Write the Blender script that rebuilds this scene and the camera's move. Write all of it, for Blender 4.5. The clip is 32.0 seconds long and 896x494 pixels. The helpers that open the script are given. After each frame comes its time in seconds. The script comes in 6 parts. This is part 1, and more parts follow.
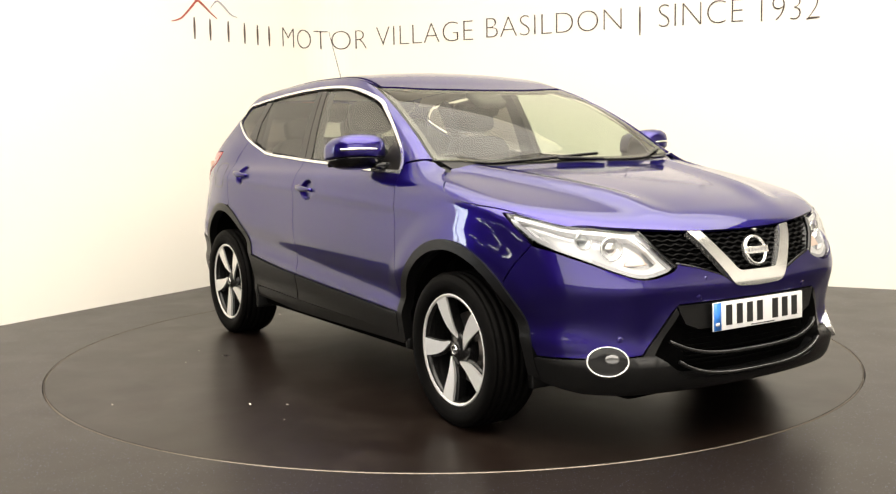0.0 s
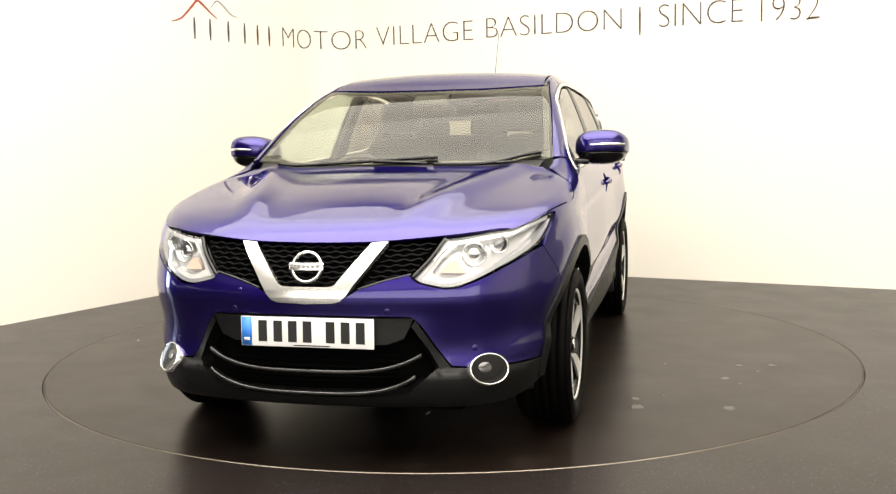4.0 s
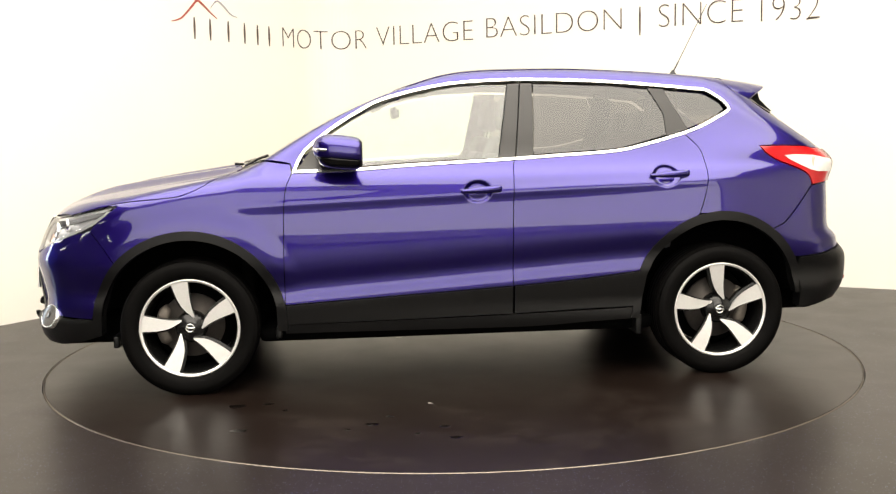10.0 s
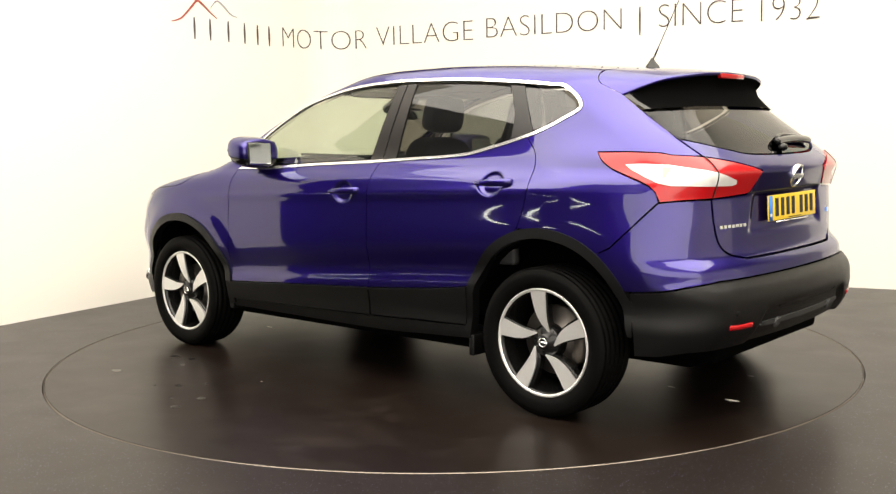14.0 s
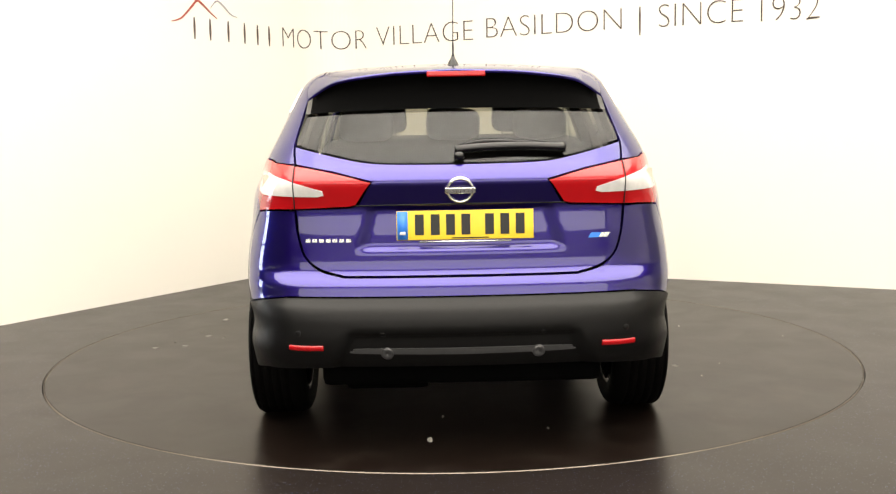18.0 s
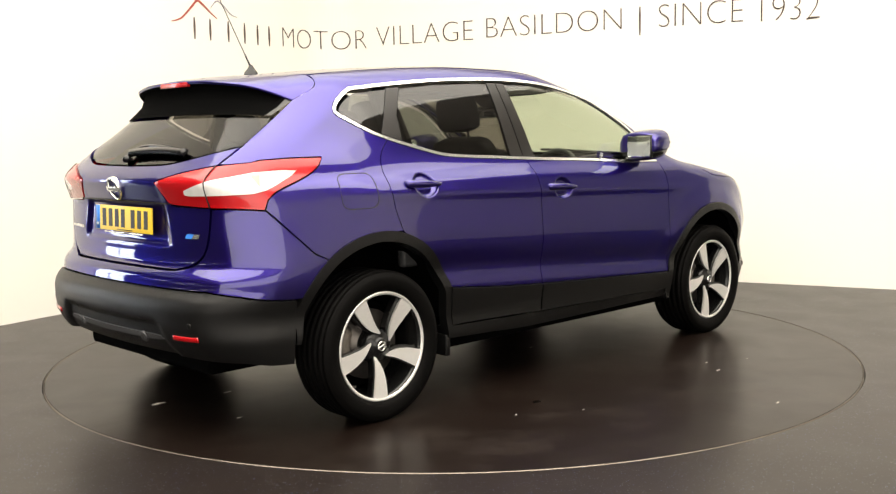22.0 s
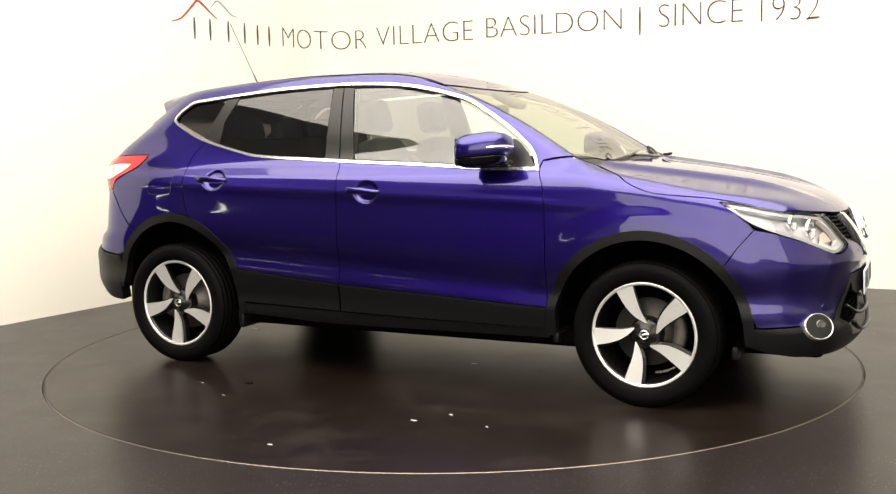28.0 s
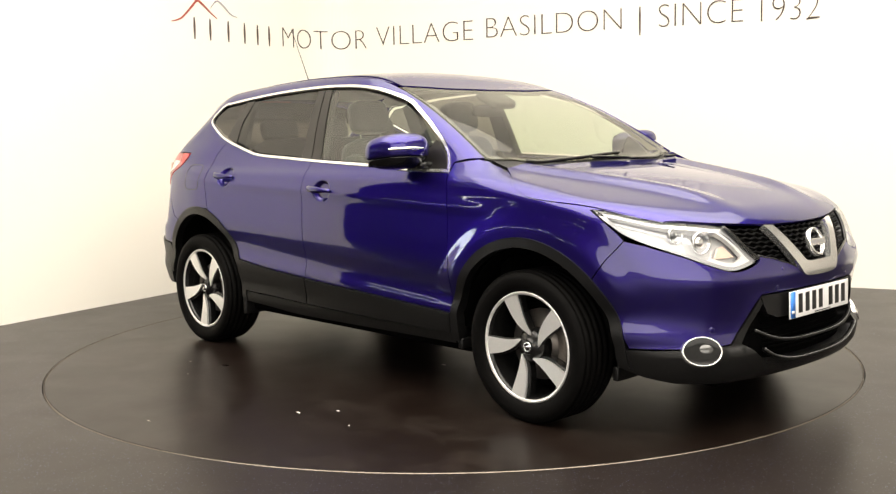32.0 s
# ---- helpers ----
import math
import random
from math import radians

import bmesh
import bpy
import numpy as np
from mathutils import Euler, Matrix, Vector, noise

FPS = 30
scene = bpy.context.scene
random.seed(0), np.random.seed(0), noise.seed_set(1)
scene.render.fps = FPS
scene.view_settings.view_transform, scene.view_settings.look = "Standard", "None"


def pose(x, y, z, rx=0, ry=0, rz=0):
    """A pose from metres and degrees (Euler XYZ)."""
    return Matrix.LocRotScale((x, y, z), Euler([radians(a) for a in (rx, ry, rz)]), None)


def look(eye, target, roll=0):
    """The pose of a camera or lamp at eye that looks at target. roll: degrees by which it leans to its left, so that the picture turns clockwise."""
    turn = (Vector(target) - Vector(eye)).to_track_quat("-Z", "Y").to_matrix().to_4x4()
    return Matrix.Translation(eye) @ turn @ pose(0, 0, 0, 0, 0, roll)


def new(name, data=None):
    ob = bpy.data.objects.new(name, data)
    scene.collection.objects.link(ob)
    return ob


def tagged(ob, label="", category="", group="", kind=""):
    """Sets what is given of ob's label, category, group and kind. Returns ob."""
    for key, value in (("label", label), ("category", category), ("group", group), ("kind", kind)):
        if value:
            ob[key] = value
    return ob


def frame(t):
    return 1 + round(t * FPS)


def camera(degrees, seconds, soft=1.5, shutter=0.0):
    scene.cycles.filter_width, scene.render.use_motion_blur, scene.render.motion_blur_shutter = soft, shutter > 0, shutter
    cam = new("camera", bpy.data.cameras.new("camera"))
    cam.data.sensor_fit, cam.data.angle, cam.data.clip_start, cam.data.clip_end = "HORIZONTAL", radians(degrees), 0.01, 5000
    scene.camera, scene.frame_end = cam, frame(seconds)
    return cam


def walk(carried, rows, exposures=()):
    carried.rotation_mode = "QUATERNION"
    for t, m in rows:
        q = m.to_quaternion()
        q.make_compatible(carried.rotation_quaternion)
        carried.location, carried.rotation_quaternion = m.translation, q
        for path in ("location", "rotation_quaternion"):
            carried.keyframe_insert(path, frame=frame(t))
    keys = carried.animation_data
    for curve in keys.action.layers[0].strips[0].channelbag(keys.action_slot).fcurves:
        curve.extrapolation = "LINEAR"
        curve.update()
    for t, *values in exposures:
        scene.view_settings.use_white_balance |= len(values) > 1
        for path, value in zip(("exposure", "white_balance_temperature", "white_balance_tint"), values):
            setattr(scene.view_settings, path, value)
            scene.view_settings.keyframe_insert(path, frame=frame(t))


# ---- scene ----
SECONDS = 32.0
cam = camera(47.63, SECONDS, soft=1.3)
EYE = pose(0, -5.85, 1.233, 90 - 6.257, 0, 0.16) @ pose(0, 0, 0, 0, 0, -1.028)
walk(cam, [(0.0, EYE), (SECONDS, EYE)])

# turntable heading of the car, degrees, at each time
TURN = [(0, -57.2), (1, -68.4), (2, -80.25), (3, -92.05), (4, -103.95), (7, -139.0), (8, -150.9), (9, -162.5), (10, -174.1), (11, -185.7),
        (12, -197.1), (13, -208.8), (16, -245.3), (17, -257.0), (18, -268.8), (19, -280.5), (20, -292.2), (21, -303.9), (22, -315.65),
        (23, -327.4), (24, -339.1), (25, -350.7), (28, -385.45), (28.5, -390.95), (29, -396.75), (29.5, -401.54), (30, -404.7), (30.5, -406.04),
        (31, -406.12), (32, -406.12)]
PIVOT = (-0.0417, -0.0038)  # turning centre in the car's own space
TABLE_R = 2.2365

# ---- world and light ----
world = bpy.data.worlds.new("world")
scene.world = world
world.use_nodes = True
world.node_tree.nodes["Background"].inputs[0].default_value = (1.0, 0.96, 0.9, 1)
world.node_tree.nodes["Background"].inputs[1].default_value = 0.02


def area(name, m, sx, sy, power, color=(1, 1, 1)):
    data = bpy.data.lights.new(name, "AREA")
    data.shape, data.size, data.size_y, data.energy, data.color = "RECTANGLE", sx, sy, power, color
    ob = new(name, data)
    ob.matrix_world = m
    return ob


scene.view_settings.exposure = 0.0
CEIL = 4.8
# a luminous ceiling that grows dimmer towards the lettered wall
for y0, y1, watts in ((-6.9, -1.0, 1000), (-1.0, 0.6, 205), (0.6, 2.0, 128), (2.0, 3.4, 84)):
    panel = area("ceiling_softbox", pose(-0.1, (y0 + y1) / 2, CEIL - 0.08), 10.2, y1 - y0, watts, (1, 0.925, 0.81))
    panel.data.spread = radians(160)
area("back_softbox", look((-0.4, -10.3, 2.5), (-0.4, 0, 2.0)), 14.4, 4.0, 460, (1, 0.94, 0.85))


# ---- materials ----
def mat(name, color, rough=0.5, metal=0.0, coat=0.0, spec=0.5, grain=0.0, scale=40.0, bump=0.0, bscale=200.0, emit=None, power=0.0, sheen=0.0):
    m = bpy.data.materials.new(name)
    m.use_nodes = True
    nt = m.node_tree
    b = nt.nodes["Principled BSDF"]
    b.inputs["Base Color"].default_value = (*color, 1)
    b.inputs["Roughness"].default_value = rough
    b.inputs["Metallic"].default_value = metal
    b.inputs["Coat Weight"].default_value = coat
    b.inputs["Coat Roughness"].default_value = 0.018
    b.inputs["Specular IOR Level"].default_value = spec
    b.inputs["Sheen Weight"].default_value = sheen
    tc = nt.nodes.new("ShaderNodeTexCoord")
    if grain:
        n = nt.nodes.new("ShaderNodeTexNoise")
        n.inputs["Scale"].default_value, n.inputs["Detail"].default_value = scale, 6
        nt.links.new(tc.outputs["Object"], n.inputs["Vector"])
        mix = nt.nodes.new("ShaderNodeMix")
        mix.data_type = "RGBA"
        mix.inputs["A"].default_value = (*[c * (1 - grain) for c in color], 1)
        mix.inputs["B"].default_value = (*[min(1, c * (1 + grain)) for c in color], 1)
        nt.links.new(n.outputs["Fac"], mix.inputs["Factor"])
        nt.links.new(mix.outputs["Result"], b.inputs["Base Color"])
    if bump:
        n2 = nt.nodes.new("ShaderNodeTexNoise")
        n2.inputs["Scale"].default_value, n2.inputs["Detail"].default_value = bscale, 3
        nt.links.new(tc.outputs["Object"], n2.inputs["Vector"])
        bp = nt.nodes.new("ShaderNodeBump")
        bp.inputs["Strength"].default_value, bp.inputs["Distance"].default_value = bump, 0.002
        nt.links.new(n2.outputs["Fac"], bp.inputs["Height"])
        nt.links.new(bp.outputs["Normal"], b.inputs["Normal"])
    if emit:
        b.inputs["Emission Color"].default_value = (*emit, 1)
        b.inputs["Emission Strength"].default_value = power
    return m


def paint_mat():
    """Purple-blue flakes under a thick clear coat: the flakes keep their colour at a glancing view."""
    m = mat("metallic_blue_paint", (0.0165, 0.0068, 0.155), 0.27, 0.90, 1.0, grain=0.05, scale=3)
    nt = m.node_tree
    b = nt.nodes["Principled BSDF"]
    b.inputs["Specular Tint"].default_value = (0.10, 0.06, 0.42, 1)
    b.inputs["Coat IOR"].default_value = 1.62
    b.inputs["Coat Roughness"].default_value = 0.035
    tc = nt.nodes.new("ShaderNodeTexCoord")
    v = nt.nodes.new("ShaderNodeTexVoronoi")
    v.inputs["Scale"].default_value = 1400
    nt.links.new(tc.outputs["Object"], v.inputs["Vector"])
    r = nt.nodes.new("ShaderNodeMapRange")
    r.inputs["To Min"].default_value, r.inputs["To Max"].default_value = 0.29, 0.39
    nt.links.new(v.outputs["Color"], r.inputs["Value"])
    nt.links.new(r.outputs["Result"], b.inputs["Roughness"])
    return m


def glass_mat(name, tint, faces=1.8):
    """A pane that lets light straight through, tinted, and mirrors on both of its faces, more at a glancing view."""
    m = bpy.data.materials.new(name)
    m.use_nodes = True
    nt = m.node_tree
    nt.nodes.remove(nt.nodes["Principled BSDF"])
    t = nt.nodes.new("ShaderNodeBsdfTransparent")
    t.inputs[0].default_value = (*tint, 1)
    gl = nt.nodes.new("ShaderNodeBsdfGlossy")
    gl.inputs["Roughness"].default_value = 0.01
    f = nt.nodes.new("ShaderNodeLayerWeight")
    f.inputs["Blend"].default_value = 0.5
    pw = nt.nodes.new("ShaderNodeMath")
    pw.operation = "POWER"
    pw.inputs[1].default_value = 5.0
    ma = nt.nodes.new("ShaderNodeMath")
    ma.operation, ma.use_clamp = "MULTIPLY_ADD", True
    ma.inputs[1].default_value, ma.inputs[2].default_value = 0.95, 0.043 * faces
    nt.links.new(f.outputs["Facing"], pw.inputs[0])
    nt.links.new(pw.outputs[0], ma.inputs[0])
    mx = nt.nodes.new("ShaderNodeMixShader")
    nt.links.new(ma.outputs[0], mx.inputs[0])
    nt.links.new(t.outputs[0], mx.inputs[1])
    nt.links.new(gl.outputs[0], mx.inputs[2])
    nt.links.new(mx.outputs[0], nt.nodes["Material Output"].inputs["Surface"])
    return m


PAINT = paint_mat()
PLASTIC = mat("dark_grey_textured_plastic", (0.0043, 0.0042, 0.0042), 0.38, spec=0.27, grain=0.2, scale=60, bump=0.25, bscale=900)
GLOSSBLACK = mat("gloss_black_plastic", (0.004, 0.004, 0.0045), 0.14, coat=0.25, spec=0.3)
PILLAR = mat("satin_black_pillar_film", (0.010, 0.009, 0.0085), 0.3)
# Near-black for unlit hollows, their shade put into the colour; also plain black parts
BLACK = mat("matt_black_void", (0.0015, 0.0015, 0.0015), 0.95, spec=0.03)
CHROME = mat("satin_chrome", (0.86, 0.86, 0.86), 0.16, 1.0)
MIRROR = mat("mirror_glass", (0.70, 0.73, 0.72), 0.04, 1.0)
ALLOY = mat("machined_alloy", (0.84, 0.83, 0.81), 0.34, 0.65, grain=0.06, scale=90)
WHEELBLACK = mat("gloss_black_alloy", (0.006, 0.006, 0.006), 0.25, coat=0.25, spec=0.3)
TYRE = mat("tyre_rubber", (0.0022, 0.0020, 0.0019), 0.6, spec=0.06, grain=0.3, scale=25, bump=0.3, bscale=500)
DISC = mat("brake_disc_steel", (0.20, 0.18, 0.165), 0.45, 0.9, grain=0.2, scale=50)
CALIPER = mat("cast_caliper_grey", (0.16, 0.14, 0.12), 0.55, 0.5, grain=0.3, scale=60)
GLASS = glass_mat("clear_green_glass", (0.76, 0.85, 0.75), 3.0)
PRIVACY = glass_mat("dark_privacy_glass", (0.18, 0.172, 0.16), 2.0)
REARGLASS = glass_mat("tinted_rear_glass", (0.36, 0.345, 0.31), 0.9)
SCREEN = glass_mat("windscreen_glass", (0.80, 0.82, 0.70), 1.9)
LENS = glass_mat("clear_lamp_lens", (0.93, 0.94, 0.95), 1.4)
REDLENS = mat("red_lamp_lens", (0.42, 0.004, 0.007), 0.2, coat=0.6, spec=0.35)
WHITELENS = mat("frosted_white_lamp_lens", (0.66, 0.65, 0.63), 0.15, coat=1.0, grain=0.18, scale=30)
REFLECTOR = mat("lamp_reflector_silver", (0.82, 0.82, 0.82), 0.12, 1.0)
LAMPGREY = mat("lamp_bezel_silver", (0.76, 0.76, 0.77), 0.2, 0.5)
MESH = mat("satin_black_grille", (0.0016, 0.0016, 0.0018), 0.5, spec=0.09)
AMBER = mat("amber_lens", (0.70, 0.52, 0.42), 0.2, coat=0.5)
PLATEW = mat("white_reflective_plate", (0.78, 0.78, 0.78), 0.35)
PLATEY = mat("yellow_reflective_plate", (0.80, 0.56, 0.03), 0.35)
PLATEB = mat("plate_blue_band", (0.04, 0.22, 0.75), 0.35)
INK = mat("black_print", (0.01, 0.01, 0.01), 0.5)
CLOTH = mat("charcoal_seat_cloth", (0.028, 0.028, 0.03), 0.9, grain=0.3, scale=120, bump=0.4, bscale=700, sheen=0.3)
TRIM = mat("dark_interior_plastic", (0.03, 0.03, 0.031), 0.6, grain=0.15, scale=60)
CREAM = mat("pale_headlining", (0.62, 0.58, 0.50), 0.9, grain=0.05, scale=60)
STEEL = mat("dull_silver_plastic", (0.28, 0.28, 0.29), 0.4, 0.5)
SKID = mat("dull_grey_skid_plastic", (0.09, 0.09, 0.092), 0.35, 0.5, grain=0.2, scale=60)


# ---- building helpers ----
def link(name, bm, material, parent=None, label="", smooth=True):
    me = bpy.data.meshes.new(name)
    bm.to_mesh(me)
    bm.free()
    if smooth:
        for p in me.polygons:
            p.use_smooth = True
    for mm in material if isinstance(material, (list, tuple)) else [material]:
        me.materials.append(mm)
    ob = new(name, me)
    if parent:
        ob.parent = parent
    if label:
        ob["label"] = label
    return ob


def part(name, bm, material, parent, label="", smooth=True):
    return link(name, bm, material, parent, label, smooth)


def box(bm, cx, cy, cz, sx, sy, sz, m=None, bevel=0.0):
    r = bmesh.ops.create_cube(bm, size=1.0, matrix=(m or Matrix()) @ Matrix.LocRotScale((cx, cy, cz), None, (sx, sy, sz)))
    if bevel:
        es = {e for v in r["verts"] for e in v.link_edges}
        bmesh.ops.bevel(bm, geom=list(es), offset=bevel, segments=2, affect="EDGES", profile=0.6)
    return bm


def lathe(bm, profile, n=48, m=None):
    """Turn a profile of (radius, height) about the z axis."""
    m = m or Matrix()
    rings = []
    for r, h in profile:
        rings.append([bm.verts.new(m @ Vector((r * math.cos(2 * math.pi * k / n), r * math.sin(2 * math.pi * k / n), h))) for k in range(n)])
    for a, b in zip(rings, rings[1:]):
        for k in range(n):
            bm.faces.new((a[k], a[(k + 1) % n], b[(k + 1) % n], b[k]))
    return rings


def cap(bm, ring, flip=False):
    bm.faces.new(ring[::-1] if flip else ring)


# ---- the room ----
def vinyl_mat(name, color, spec, speck, scuffs):
    """Dark brown sealed vinyl: soft sheen in uneven patches, fine scuffs, and where speck is given pale and bluish flakes."""
    m = mat(name, color, 0.32, grain=0.22, scale=1.6, spec=spec)
    nt = m.node_tree
    b = nt.nodes["Principled BSDF"]
    tc = nt.nodes.new("ShaderNodeTexCoord")
    n = nt.nodes.new("ShaderNodeTexNoise")
    n.inputs["Scale"].default_value, n.inputs["Detail"].default_value, n.inputs["Distortion"].default_value = 3.2, 9, 0.5
    nt.links.new(tc.outputs["Object"], n.inputs["Vector"])
    r = nt.nodes.new("ShaderNodeMapRange")
    r.inputs["From Min"].default_value, r.inputs["From Max"].default_value = 0.3, 0.7
    r.inputs["To Min"].default_value, r.inputs["To Max"].default_value = 0.29, 0.34
    nt.links.new(n.outputs["Fac"], r.inputs["Value"])
    nt.links.new(r.outputs["Result"], b.inputs["Roughness"])
    fine = nt.nodes.new("ShaderNodeTexNoise")
    fine.inputs["Scale"].default_value, fine.inputs["Detail"].default_value = 160, 3
    nt.links.new(tc.outputs["Object"], fine.inputs["Vector"])
    bp = nt.nodes.new("ShaderNodeBump")
    bp.inputs["Strength"].default_value, bp.inputs["Distance"].default_value = 0.06, 0.001
    nt.links.new(fine.outputs["Fac"], bp.inputs["Height"])
    nt.links.new(bp.outputs["Normal"], b.inputs["Normal"])
    old = b.inputs["Base Color"].links[0].from_socket
    scuff = nt.nodes.new("ShaderNodeTexNoise")
    scuff.inputs["Scale"].default_value, scuff.inputs["Detail"].default_value, scuff.inputs["Roughness"].default_value = 2.1, 10, 0.75
    nt.links.new(tc.outputs["Object"], scuff.inputs["Vector"])
    wear = nt.nodes.new("ShaderNodeMapRange")
    wear.inputs["From Min"].default_value, wear.inputs["From Max"].default_value = 0.50, 0.75
    wear.inputs["To Max"].default_value = scuffs
    nt.links.new(scuff.outputs["Fac"], wear.inputs["Value"])
    mix = nt.nodes.new("ShaderNodeMix")
    mix.data_type = "RGBA"
    mix.inputs["B"].default_value = (0.045, 0.036, 0.030, 1)
    nt.links.new(wear.outputs["Result"], mix.inputs["Factor"])
    nt.links.new(old, mix.inputs["A"])
    out = mix.outputs["Result"]
    if speck:
        v = nt.nodes.new("ShaderNodeTexVoronoi")
        v.inputs["Scale"].default_value = 105
        nt.links.new(tc.outputs["Object"], v.inputs["Vector"])
        near = nt.nodes.new("ShaderNodeMapRange")
        near.inputs["From Min"].default_value, near.inputs["From Max"].default_value = 0.30, 0.14
        nt.links.new(v.outputs["Distance"], near.inputs["Value"])
        sep = nt.nodes.new("ShaderNodeSeparateColor")
        nt.links.new(v.outputs["Color"], sep.inputs[0])
        some = nt.nodes.new("ShaderNodeMapRange")
        some.inputs["From Min"].default_value, some.inputs["From Max"].default_value = 0.55, 0.95
        some.inputs["To Max"].default_value = speck
        nt.links.new(sep.outputs[0], some.inputs["Value"])
        mul = nt.nodes.new("ShaderNodeMath")
        mul.operation = "MULTIPLY"
        nt.links.new(near.outputs["Result"], mul.inputs[0])
        nt.links.new(some.outputs["Result"], mul.inputs[1])
        tint = nt.nodes.new("ShaderNodeMix")
        tint.data_type = "RGBA"
        tint.inputs["A"].default_value, tint.inputs["B"].default_value = (0.34, 0.33, 0.31, 1), (0.16, 0.20, 0.48, 1)
        nt.links.new(sep.outputs[1], tint.inputs["Factor"])
        mix2 = nt.nodes.new("ShaderNodeMix")
        mix2.data_type = "RGBA"
        nt.links.new(mul.outputs[0], mix2.inputs["Factor"])
        nt.links.new(out, mix2.inputs["A"])
        nt.links.new(tint.outputs["Result"], mix2.inputs["B"])
        out = mix2.outputs["Result"]
    nt.links.new(out, b.inputs["Base Color"])
    return m


WALL = mat("white_painted_wall", (0.86, 0.83, 0.755), 0.75, grain=0.015, scale=1.5, bump=0.08, bscale=120)
# Turntable base is darker than the floor's: shade round the car put into colour
FLOOR = vinyl_mat("speckled_dark_vinyl_floor", (0.0125, 0.0093, 0.0080), 0.165, 0.6, 0.15)
TABLE = vinyl_mat("vinyl_turntable_with_shade", (0.0072, 0.0044, 0.0033), 0.18, 0.0, 0.45)
STAIN = mat("dark_oil_stain", (0.004, 0.003, 0.0025), 0.16, spec=0.5, grain=0.3, scale=20)
EDGE = mat("turntable_steel_edge", (0.19, 0.165, 0.135), 0.4, 0.8)
SCRAP = mat("pale_paper_scrap", (0.6, 0.57, 0.52), 0.8)
LETTER = mat("grey_brown_vinyl_letter", (0.075, 0.055, 0.045), 0.6)
REDINK = mat("red_vinyl_line", (0.36, 0.07, 0.05), 0.6)
GREYINK = mat("grey_vinyl_line", (0.34, 0.33, 0.35), 0.6)

# two walls that meet square in a rounded corner
CORNER = Vector((-1.172, 4.165, 0))
DL = Vector((-0.512, -0.859, 0))  # along the wall that bears the first word, away from the corner
DR = Vector((0.892, -0.452, 0))
WALL_R = 0.4


def wall_at(s):
    """Place and inward normal at the length s along the wall, 0 in the middle of the rounded corner."""
    turn = math.pi - math.acos(DL.dot(DR))
    tan, half = WALL_R * math.tan(turn / 2), WALL_R * turn / 2
    nl, nr = Vector((-DL.y, DL.x, 0)), Vector((DR.y, -DR.x, 0))
    if s < -half:
        return CORNER + DL * (tan - s - half), nl
    if s > half:
        return CORNER + DR * (tan + s - half), nr
    n = nl.copy()
    n.rotate(Euler((0, 0, -turn * (s + half) / (2 * half))))
    return CORNER + DL * tan + nl * WALL_R - n * WALL_R, n


def build_walls():
    ends = [-5.1] + [-0.3 + 0.6 * k / 16 for k in range(17)] + [6.8]
    bm = bmesh.new()
    rows = []
    for s in ends:
        p, n = wall_at(s)
        rows.append([bm.verts.new(p + Vector((0, 0, h)) - n * d) for h, d in ((0, 0), (CEIL, 0), (CEIL, 0.12), (0, 0.12))])
    for a, b in zip(rows, rows[1:]):
        for k in range(4):
            bm.faces.new((a[k], a[(k + 1) % 4], b[(k + 1) % 4], b[k]))
    cap(bm, rows[0]), cap(bm, rows[-1], True)
    bmesh.ops.recalc_face_normals(bm, faces=bm.faces)
    w = link("wall_north", bm, WALL, smooth=False)
    tagged(w, "white painted studio wall with a rounded inner corner", "wall", kind="structure")
    # unseen side and back walls that close the room round the camera, toned for the car's reflections
    pr = wall_at(6.8)[0]
    for name, a, b, m in (("wall_east_return", pr, Vector((7.0, pr.y, 0)), EASTWALL), ("wall_east", Vector((7.0, pr.y, 0)), Vector((7.0, -1.4, 0)), EASTWALL), ("wall_east_rear", Vector((7.0, -1.4, 0)), Vector((7.0, -10.5, 0)), GREYWALL), ("wall_south", Vector((7.0, -10.5, 0)), Vector((-9.5, -10.5, 0)), GREYWALL),
                          ("wall_west_return", Vector((-9.5, 4.35, 0)), Vector((-1.1, 4.35, 0)), DARKWALL)):
        d = (b - a).normalized()
        n = Vector((d.y, -d.x, 0)) * 0.12
        bm = bmesh.new()
        vs = [bm.verts.new(v) for v in (a, b, b - n, a - n)] + [bm.verts.new(v + Vector((0, 0, CEIL))) for v in (a, b, b - n, a - n)]
        for f in ((0, 1, 2, 3), (4, 5, 6, 7), (0, 1, 5, 4), (1, 2, 6, 5), (2, 3, 7, 6), (3, 0, 4, 7)):
            bm.faces.new([vs[k] for k in f])
        bmesh.ops.recalc_face_normals(bm, faces=bm.faces)
        tagged(link(name, bm, m, smooth=False), "unseen wall round the camera, toned for the car's reflections", "wall", kind="structure")
    bm = bmesh.new()
    box(bm, -9.56, (DOOR_Y0 - 10.5) / 2, CEIL / 2, 0.12, DOOR_Y0 + 10.5, CEIL)
    box(bm, -9.56, (DOOR_Y1 + 4.35) / 2, CEIL / 2, 0.12, 4.35 - DOOR_Y1, CEIL)
    box(bm, -9.56, (DOOR_Y0 + DOOR_Y1) / 2, (DOOR_H + CEIL) / 2, 0.12, DOOR_Y1 - DOOR_Y0, CEIL - DOOR_H)
    tagged(link("wall_west", bm, DARKWALL, smooth=False), "grey workshop wall with a tall glazed door", "wall", kind="structure")
    bm = bmesh.new()
    box(bm, -1.0, -3.2, CEIL + 0.1, 18, 15.5, 0.2)
    tagged(link("ceiling", bm, CEILING, smooth=False), "white painted studio ceiling", "ceiling", kind="structure")


